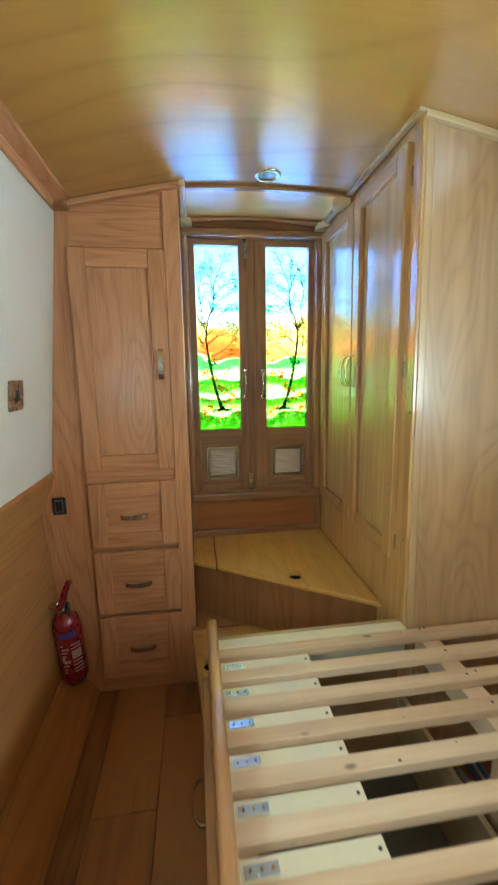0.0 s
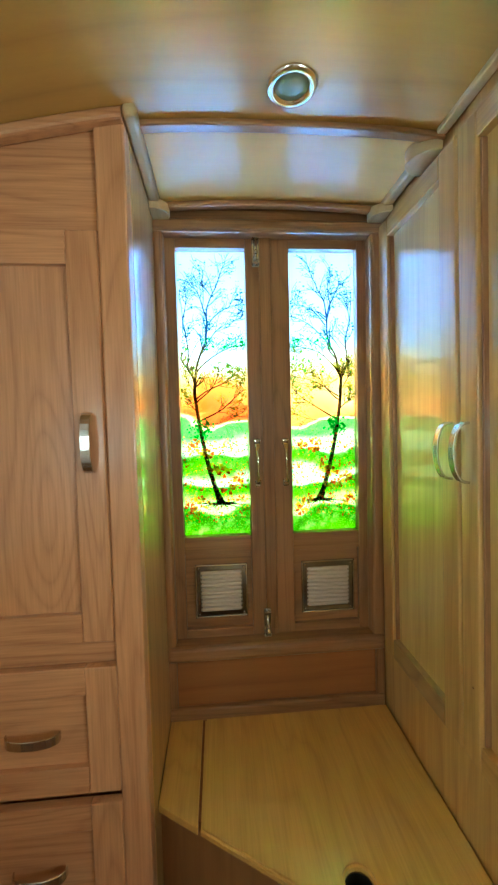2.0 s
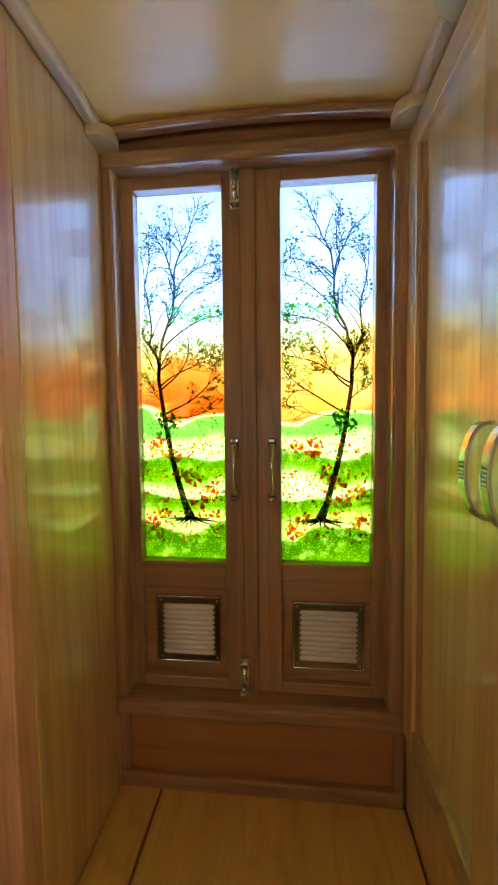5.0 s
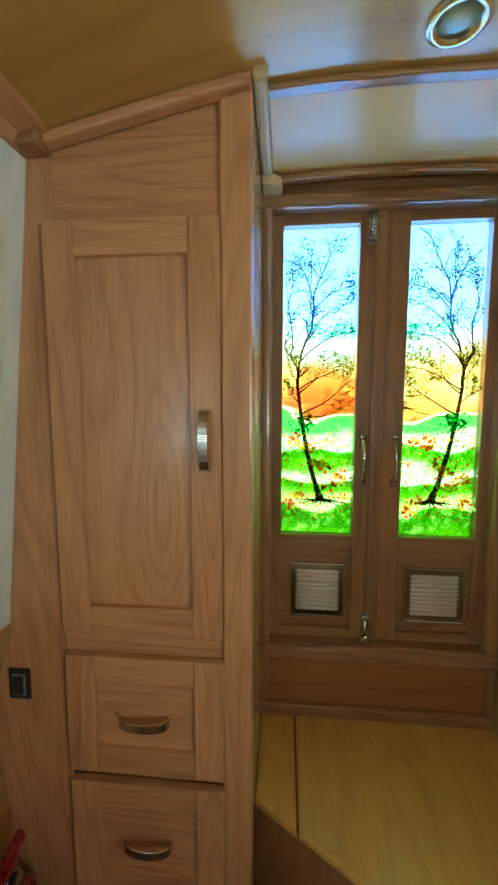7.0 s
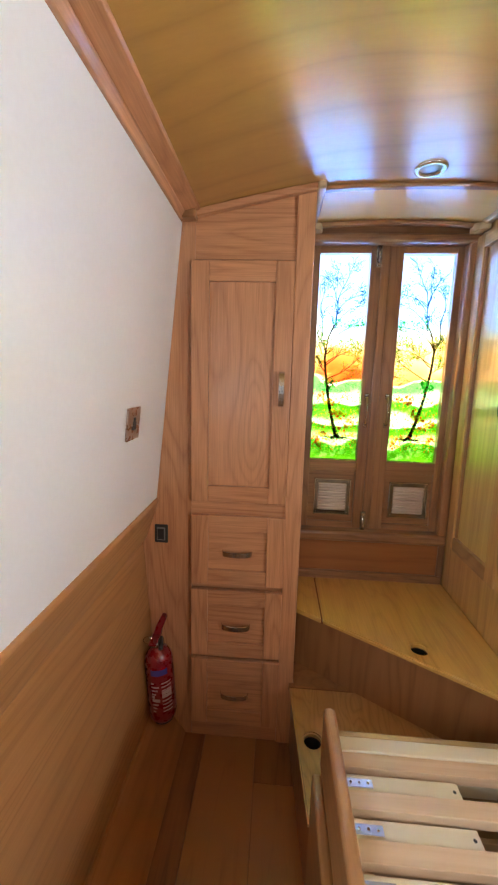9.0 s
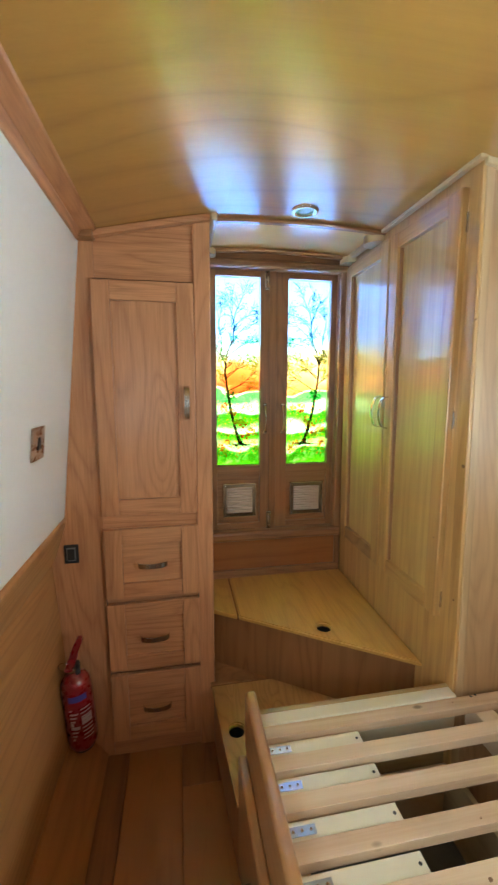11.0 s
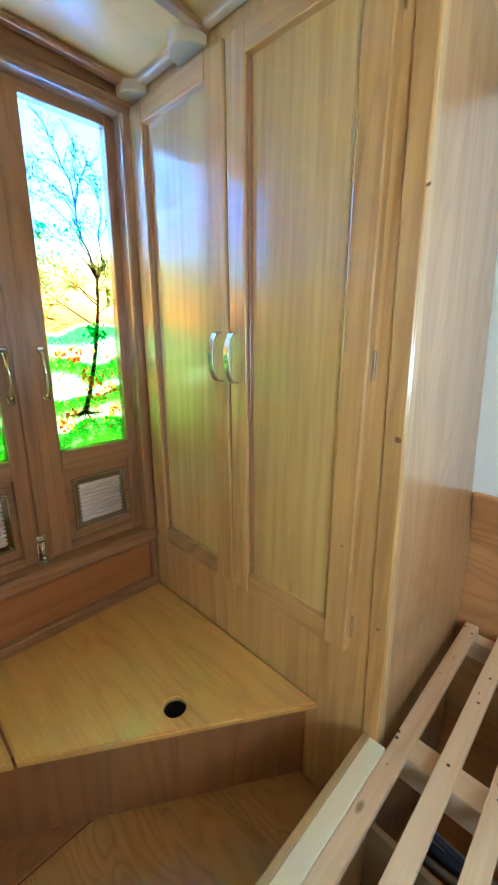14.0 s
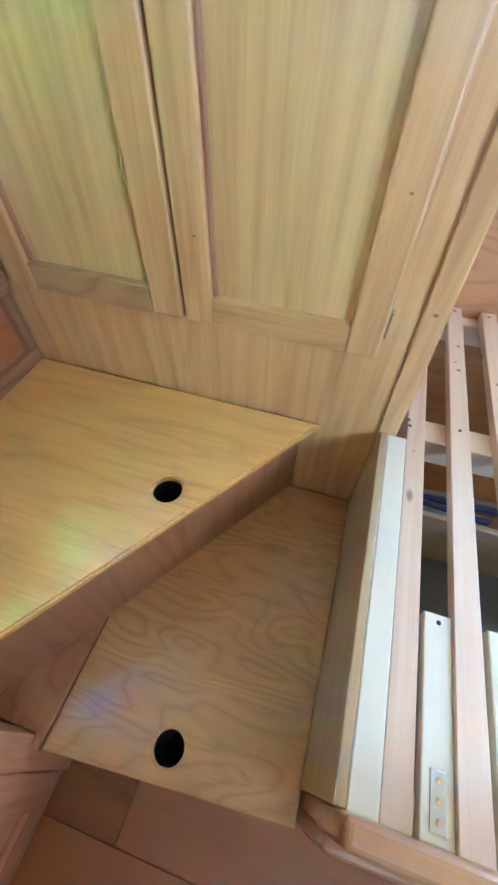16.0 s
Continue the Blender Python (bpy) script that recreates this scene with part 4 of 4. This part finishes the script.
for z in (1.815, 0.768):
    part("hinge", box(UY(1.757), UY(1.7525), -0.006, 0.001, z - 0.025, z + 0.025, 0.0018), steel, wl, "steel butt hinge")

# the wardrobe front stands slightly out of true, its near corner most of all
for ob in ward.children_recursive:
    if ob.type == "MESH":
        for q in ob.data.vertices:
            y = 1.40 - q.co.x
            if ob.name.startswith(("corner", "side_panel")):
                q.co.x -= 0.030 * (q.co.z - 0.58) - 0.010
            elif ob.name.startswith("front_panel"):
                q.co.x -= 0.030 * (q.co.z - 0.58) if y < 1.3 else 0.0
            else:
                q.co.x -= (0.006 + 0.017 * min(1.0, max(0.0, (y - 1.056) / 0.33))) * (q.co.z - 0.71)

# ---- steps ----


def holed(outline, centre, radius, z0, z1, cut=None):
    """A board with a finger hole: outline (anticlockwise) with a round opening bridged to its edge."""
    b = bmesh.new()
    outer = [b.verts.new((*p, z1)) for p in outline]
    ring = [b.verts.new((centre[0] + radius * math.cos(a), centre[1] + radius * math.sin(a), z1)) for a in (2 * math.pi * k / 28 for k in range(28))]
    edges = [b.edges.new((outer[i], outer[(i + 1) % len(outer)])) for i in range(len(outer))]
    edges += [b.edges.new((ring[i], ring[(i + 1) % 28])) for i in range(28)]
    bmesh.ops.triangle_fill(b, use_beauty=True, use_dissolve=False, edges=edges)
    ext = bmesh.ops.extrude_face_region(b, geom=b.faces[:])
    for v in (g for g in ext["geom"] if isinstance(g, bmesh.types.BMVert)):
        v.co.z = z0
    bmesh.ops.recalc_face_normals(b, faces=b.faces[:])
    sharp = [e for e in b.edges if len(e.link_faces) == 2 and e.calc_face_angle(0) > 1.2 and abs(e.verts[0].co.z - e.verts[1].co.z) < 1e-6]
    bmesh.ops.bevel(b, geom=sharp, offset=0.0045, segments=2, affect="EDGES")
    return b


def front(x, back=0.0):
    """The diagonal edge of the upper step."""
    return 1.5355 - (x + 0.028) * (1.5355 - 1.116) / 0.636 + back


def step(name, lid, flap, gap, hole, top, lid_mat, flap_mat, sides, label):
    st = thing(name, (0, 0, 0), label, "step")
    part("lid", holed(lid, hole, 0.0265, top - 0.018, top), lid_mat, st)
    part("side_board", prism(flap, top - 0.018, top, 0.002), flap_mat, st)
    part("rebate", prism(gap, top - 0.03, top - 0.005), dark_gap, st)
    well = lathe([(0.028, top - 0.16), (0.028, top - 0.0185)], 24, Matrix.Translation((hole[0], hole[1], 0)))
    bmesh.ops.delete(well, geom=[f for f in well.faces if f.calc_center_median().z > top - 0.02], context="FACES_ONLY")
    part("well", well, hole_shade, st, "hollow under the finger hole, painted near black for its shade")
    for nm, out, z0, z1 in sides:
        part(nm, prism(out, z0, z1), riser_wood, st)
    return st


step(
    "step", [(0.068, front(0.068)), (0.607, front(0.607)), (0.607, 1.782), (0.068, 1.782)],
    [(-0.029, front(-0.029)), (0.062, front(0.062)), (0.062, 1.782), (-0.029, 1.782)],
    [(0.060, front(0.06) + 0.02), (0.070, front(0.07) + 0.02), (0.070, 1.78), (0.060, 1.78)],
    (0.365, 1.351), 0.515, step_wood["y"], step_wood["y"],
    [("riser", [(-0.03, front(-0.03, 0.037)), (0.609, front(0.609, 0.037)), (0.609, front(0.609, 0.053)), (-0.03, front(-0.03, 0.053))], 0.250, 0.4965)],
    "triangular oak step box with a finger hole under the stern doors",
)
step(
    "step", [(-0.011, 0.998), (0.607, 0.998), (0.607, front(0.607, 0.045)), (0.190, front(0.190, 0.045)), (0.186, 1.433), (-0.044, 1.433)],
    [(-0.047, 1.438), (0.186, 1.438), (0.10, front(0.10, 0.045)), (-0.028, front(-0.028, 0.045)), (-0.028, 1.455), (-0.045, 1.453)],
    [(-0.040, 1.430), (0.184, 1.430), (0.184, 1.441), (-0.040, 1.441)],
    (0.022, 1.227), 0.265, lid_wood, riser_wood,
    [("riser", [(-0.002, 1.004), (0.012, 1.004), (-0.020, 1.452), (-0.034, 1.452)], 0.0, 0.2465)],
    "lower oak step box with a finger hole beside the bed",
)

# ---- bed ----
bed = thing("bed_frame", (0.60, 0.0, 0.0), "unmade slatted bed frame of pale pine and oak", "bed")
FOOT, HEAD = 0.990, -0.95
XR = 1.125
ob = bed.location


def bedbox(nm, x0, x1, y0, y1, z0, z1, m, bevel=0.002, label="", seg=2):
    return part(nm, box(x0, x1, y0, y1, z0, z1, bevel, seg, ob), m, bed, label)


bedbox("side_board", 0.010, 0.038, HEAD, FOOT + 0.010, 0.44, 0.603, bed_oak, 0.010, "varnished oak side board with a rounded top", 4)
bedbox("foot_board", 0.038, 0.605, 0.9852, 1.0, 0.06, 0.540, foot_oak, 0.0025)
bedbox("foot_rail", 0.0375, 0.600, 0.950, 0.985, 0.44, 0.540, pine_pale, 0.002)
bedbox("side_ledger", 0.040, 0.075, HEAD, 0.955, 0.455, 0.513, pine_y)
bedbox("wall_ledger", 1.085, XR, HEAD, 0.950, 0.455, 0.513, pine_y)
bedbox("centre_rail", 0.632, 0.690, HEAD, 0.950, 0.450, 0.513, pine_y)
bedbox("head_board", 0.040, XR, HEAD - 0.02, HEAD, 0.10, 0.60, oak["x"])
bedbox("centre_leg", 0.64, 0.68, 0.60, 0.64, 0.0, 0.45, pine_y)
bedbox("centre_leg", 0.64, 0.68, -0.32, -0.28, 0.0, 0.45, pine_y)
part("slat", box(0.0375, XR, 0.914, 0.949, 0.514, 0.537, 0.0014, 2, ob), pine, bed)
for k in range(21):
    y = 0.829 - 0.087 * k
    part("slat", box(0.0375, XR, y, y + 0.037, 0.514, 0.537, 0.0014, 2, ob), pine, bed)
    part("slat_end", box(0.0375, 0.284, y + 0.0375, y + 0.0755, 0.508, 0.530, 0.002, 2, ob), pine_pale, bed)
    if k < 7:
        pl = part("bracket", box(0.048, 0.104, y + 0.0475, y + 0.0655, 0.5298, 0.5318, 0.0005, 1, ob), zinc, bed, "zinc fixing plate")
        for sx in (0.058, 0.076, 0.094):
            part("screw", lathe([(0.0034, 0), (0.0028, 0.0012), (0.001, 0.0016)], 8, Matrix.Translation(Vector((sx, y + 0.0565, 0.5316)) - ob)), steel, pl)
        part("screw", lathe([(0.0036, 0.0), (0.0036, 0.0006)], 8, Matrix.Translation(Vector((0.272, y + 0.056, 0.5298)) - ob)), black_plastic, bed)
        for sx in (0.658, 1.105):
            part("screw", lathe([(0.0036, 0.0), (0.0036, 0.0006)], 8, Matrix.Translation(Vector((sx, y + 0.019, 0.5368)) - ob)), black_plastic, bed)
for sx, sy in ((0.656, 0.947), (0.640, 0.968), (1.10, 0.945), (1.08, 0.922)):
    part("screw", lathe([(0.0036, 0.0), (0.0036, 0.0006)], 8, Matrix.Translation(Vector((sx if sx < 0.65 or sx > 0.66 else sx, sy if sy < 0.957 else 0.944, 0.5368)) - ob)), black_plastic, bed)

kr = random.Random(12)


def knot(parent, at, turn, r):
    """A dark knot let into a board's face, its own shape, barely proud."""
    b = lathe([(1.0, -0.0004), (0.98, 0.0003), (0.55, 0.00035), (0.1, 0.0004)], 12)
    for q in b.verts:
        f = r * kr.uniform(0.85, 1.15)
        q.co.x, q.co.y = q.co.x * f * 1.25, q.co.y * f
    b.transform(Matrix.Translation(at) @ turn)
    part("knot", b, knot_wood, parent)


for k in range(-1, 9):
    y = 0.829 - 0.087 * k if k >= 0 else 0.913
    for j in range(3):
        knot(bed, Vector((kr.uniform(0.12, 1.08), y + kr.uniform(0.008, 0.029), 0.5372)) - ob, Matrix.Rotation(kr.uniform(0, 3), 4, "Z"), kr.choice((0.0016, 0.0022, 0.0034)))
face_out = Matrix.Rotation(radians(90), 4, "X")
for y, z, dy, r in ((0.998, 1.18, -0.0082, 0.005), (0.995, 0.80, -0.0082, 0.003), (0.996, 1.56, -0.0082, 0.003), (1.36, 0.86, -0.0204, 0.002), (1.08, 0.95, -0.0204, 0.002)):
    knot(ward, Vector((UY(y), dy, z)), face_out, r)
bedbox("side_skirt", 0.014, 0.036, HEAD, FOOT, 0.0, 0.445, oak["y"], 0.002)
for y0, y1 in ((0.42, 0.985), (-0.18, 0.38)):
    un = thing("under_bed_drawer", (0.02, (y0 + y1) / 2, 0.06), "oak under-bed drawer with a chrome handle", "drawer", "drawers under the bed")
    q = un.location
    part("drawer_front", box(-0.010, 0.0135, y0, y1, 0.09, 0.430, 0.007, 3, q), bed_oak, un)
    part("drawer_side", box(0.05, 0.60, y1 - 0.020, y1 - 0.008, 0.10, 0.30, 0.001, 1, q), pine_y, un)
    part("drawer_side", box(0.05, 0.60, y0 + 0.008, y0 + 0.020, 0.10, 0.30, 0.001, 1, q), pine_y, un)
    part("drawer_back", box(0.60, 0.615, y0 + 0.008, y1 - 0.008, 0.10, 0.30, 0.001, 1, q), trim_oak["y"], un)
    part("drawer_base", box(0.05, 0.60, y0 + 0.02, y1 - 0.02, 0.10, 0.108, 0, 1, q), grey_plastic, un)
    hb = bow(0.105, 0.030, 0.012, 0.004)
    hb.transform(Matrix.Translation(Vector((-0.010, (y0 + y1) / 2 + 0.04, 0.30)) - q) @ Matrix.Rotation(radians(-90), 4, "Z"))
    part("handle", hb, chrome, un, "chrome bow handle")

rng = random.Random(5)
for k in range(5):
    pts = [(0.80 + 0.022 * k + 0.01 * math.sin(j + k), 0.93 - 0.16 * j, 0.02 + 0.012 * (k % 2) + 0.01 * math.sin(j * 1.7 + k)) for j in range(9)]
    solid("cable", tube(pts, 0.011, 8), cable_blue if k % 2 else cable_grey, "blue and grey cables run on the floor beneath the slats", "cable", "cables beneath the bed")

# ---- loose things and fixtures ----
light = thing("downlight", (0.275, 1.400, roof(0.275)), "unlit recessed ceiling downlight with a chrome rim", "downlight")
part("rim", lathe([(0.045, 0.0), (0.045, -0.003), (0.042, -0.006), (0.036, -0.007), (0.031, -0.005), (0.030, -0.001)], 40), nickel, light, smooth=True)
part("lens", lathe([(0.030, -0.0005), (0.030, -0.002), (0.016, -0.003), (0.001, -0.0035)], 32), lamp_glass, light, "dull glass lens", True)

plate = thing("wall_socket", (left_x(1.245) + 0.001, 1.165, 1.245), "antique metal aerial socket plate on the white wall", "socket")
plate.rotation_euler = (0, radians(6), 0)
part("plate", box(0.0, 0.006, -0.043, 0.043, -0.043, 0.043, 0.002), brass, plate)
part("insert", box(0.005, 0.009, -0.010, 0.010, -0.016, 0.006, 0.0015), black_plastic, plate)
part("insert", box(0.005, 0.009, -0.006, 0.006, 0.005, 0.017, 0.0015), black_plastic, plate)
for sy in (-0.031, 0.031):
    part("screw", lathe([(0.0035, 0), (0.003, 0.0015)], 10, Matrix.Translation((0.006, sy, 0)) @ Matrix.Rotation(radians(90), 4, "Y")), steel, plate)

ext = thing("fire_extinguisher", (-0.500, 1.400, 0.135), "small red fire extinguisher on the oak side panel", "extinguisher")
ext.rotation_euler = (radians(1), radians(-3.5), 0)
ext.scale = (1.14, 1.14, 1.0)
part("body", lathe([(0.020, 0.0), (0.034, 0.004), (0.041, 0.016), (0.043, 0.03), (0.043, 0.235), (0.040, 0.258), (0.030, 0.276), (0.016, 0.288), (0.014, 0.296)], 32), red_paint, ext, smooth=True)
part("neck", lathe([(0.017, 0.292), (0.021, 0.296), (0.021, 0.312), (0.014, 0.318), (0.012, 0.335)], 20), steel, ext, "steel valve neck", True)
part("lever", box(-0.010, 0.014, -0.052, 0.016, 0.330, 0.341, 0.003), red_paint, ext)
part("grip", prism([(-0.012, 0.330), (0.012, 0.328), (0.020, 0.360), (0.036, 0.398), (0.034, 0.410), (0.022, 0.412), (0.004, 0.376)], -0.010, 0.010, 0.003, axis="y"), red_paint, ext)
part("safety_pin", tube([(-0.018 + 0.014 * math.cos(a), -0.030, 0.335 + 0.014 * math.sin(a)) for a in (2 * math.pi * k / 16 for k in range(16))], 0.0014, 6), steel, ext)
part("nozzle", tube([(0.012, 0.0, 0.322), (0.020, -0.026, 0.318), (0.024, -0.042, 0.312)], 0.007, 8), black_plastic, ext, smooth=True)
part("bracket_back", box(-0.048, -0.041, -0.014, 0.014, 0.03, 0.24, 0.002), black_plastic, ext)
part("foot_ring", lathe([(0.030, -0.006), (0.034, 0.0), (0.034, 0.008)], 24), black_plastic, ext)


def wrap(z0, z1, a0, a1, r=0.0436, n=10):
    b = bmesh.new()
    cols = [(b.verts.new((r * math.cos(a), r * math.sin(a), z0)), b.verts.new((r * math.cos(a), r * math.sin(a), z1))) for a in (radians(a0 + (a1 - a0) * k / n) for k in range(n + 1))]
    for c0, c1 in zip(cols, cols[1:]):
        b.faces.new((c0[0], c1[0], c1[1], c0[1]))
    return b


part("label", wrap(0.205, 0.228, -110, -40), print_blue, ext, "dark blue label band")
bars = bmesh.new()
for k in range(9):
    merge(bars, wrap(0.060 + 0.014 * k, 0.066 + 0.014 * k + (0.006 if k in (3, 4) else 0), -112, -100 + 7 * (k * 5 % 4), 0.0438))
    merge(bars, wrap(0.060 + 0.014 * k, 0.065 + 0.014 * k + (0.008 if k in (4, 5) else 0), -70, -28 - 9 * (k * 3 % 3), 0.0438))
part("print", bars, print_white, ext, "white print in plain bars")

# radiator
rad = thing("radiator", (-0.50, 0.0, 0.30), "white panel radiator on the oak side wall", "radiator")
q = rad.location
ry0, ry1 = -0.28, 0.520
n = 22
wave = [(-0.474 - 0.004 * (0.5 - 0.5 * math.cos(2 * math.pi * k / 8)), ry0 + 0.01 + (ry1 - ry0 - 0.02) * k / (n * 8)) for k in range(n * 8 + 1)]
outline = [(x - q.x, y - q.y) for x, y in wave] + [(-0.484 - q.x, ry1 - 0.01 - q.y), (-0.484 - q.x, ry0 + 0.01 - q.y)]
part("front_panel", prism(outline, 0.33 - q.z, 0.862 - q.z), white_enamel, rad)
for nm, z0, z1 in (("edge", 0.862, 0.888), ("edge", 0.305, 0.33)):
    part(nm, box(-0.485, -0.471, ry0, ry1, z0, z1, 0.003, 2, q), white_enamel, rad)
part("side_cover", box(-0.540, -0.470, ry1 - 0.004, ry1, 0.305, 0.893, 0.001, 1, q), white_enamel, rad)
part("back_panel", box(-0.542, -0.532, ry0, ry1, 0.31, 0.885, 0.001, 1, q), white_enamel, rad)
for k in range(26):
    y = ry1 - 0.020 - 0.030 * k
    part("grille_bar", box(-0.532, -0.486, y - 0.008, y + 0.008, 0.886, 0.892, 0.001, 1, q), white_enamel, rad)
part("grille_edge", box(-0.490, -0.470, ry0, ry1, 0.886, 0.894, 0.001, 1, q), white_enamel, rad)
part("wall_bracket", box(-0.575, -0.540, ry1 - 0.16, ry1 - 0.13, 0.36, 0.82, 0.001, 1, q), steel, rad)

# ---- floor planks ----
rows = [(-0.62, -0.356), (-0.356, -0.160), (-0.160, 0.04), (0.04, 0.24), (0.24, 0.44), (0.44, 0.64), (0.64, 0.84), (0.84, 1.04), (1.04, 1.24)]
starts = [0.35, 0.975, 1.30, 0.2, 0.7, 0.1, 0.5, 0.9, 0.3]
for (x0, x1), s in zip(rows, starts):
    cuts = [2.0] + [s - 1.15 * k for k in range(4) if s - 1.15 * k > REAR + 0.1] + [REAR]
    for y1, y0 in zip(cuts, cuts[1:]):
        if y1 - y0 > 0.02:
            part("plank", box(x0 + 0.0006, x1 - 0.0006, y0 + 0.0006, y1 - 0.0006, -0.006, 0.0, 0.0012, 1), floor_wood, fl)
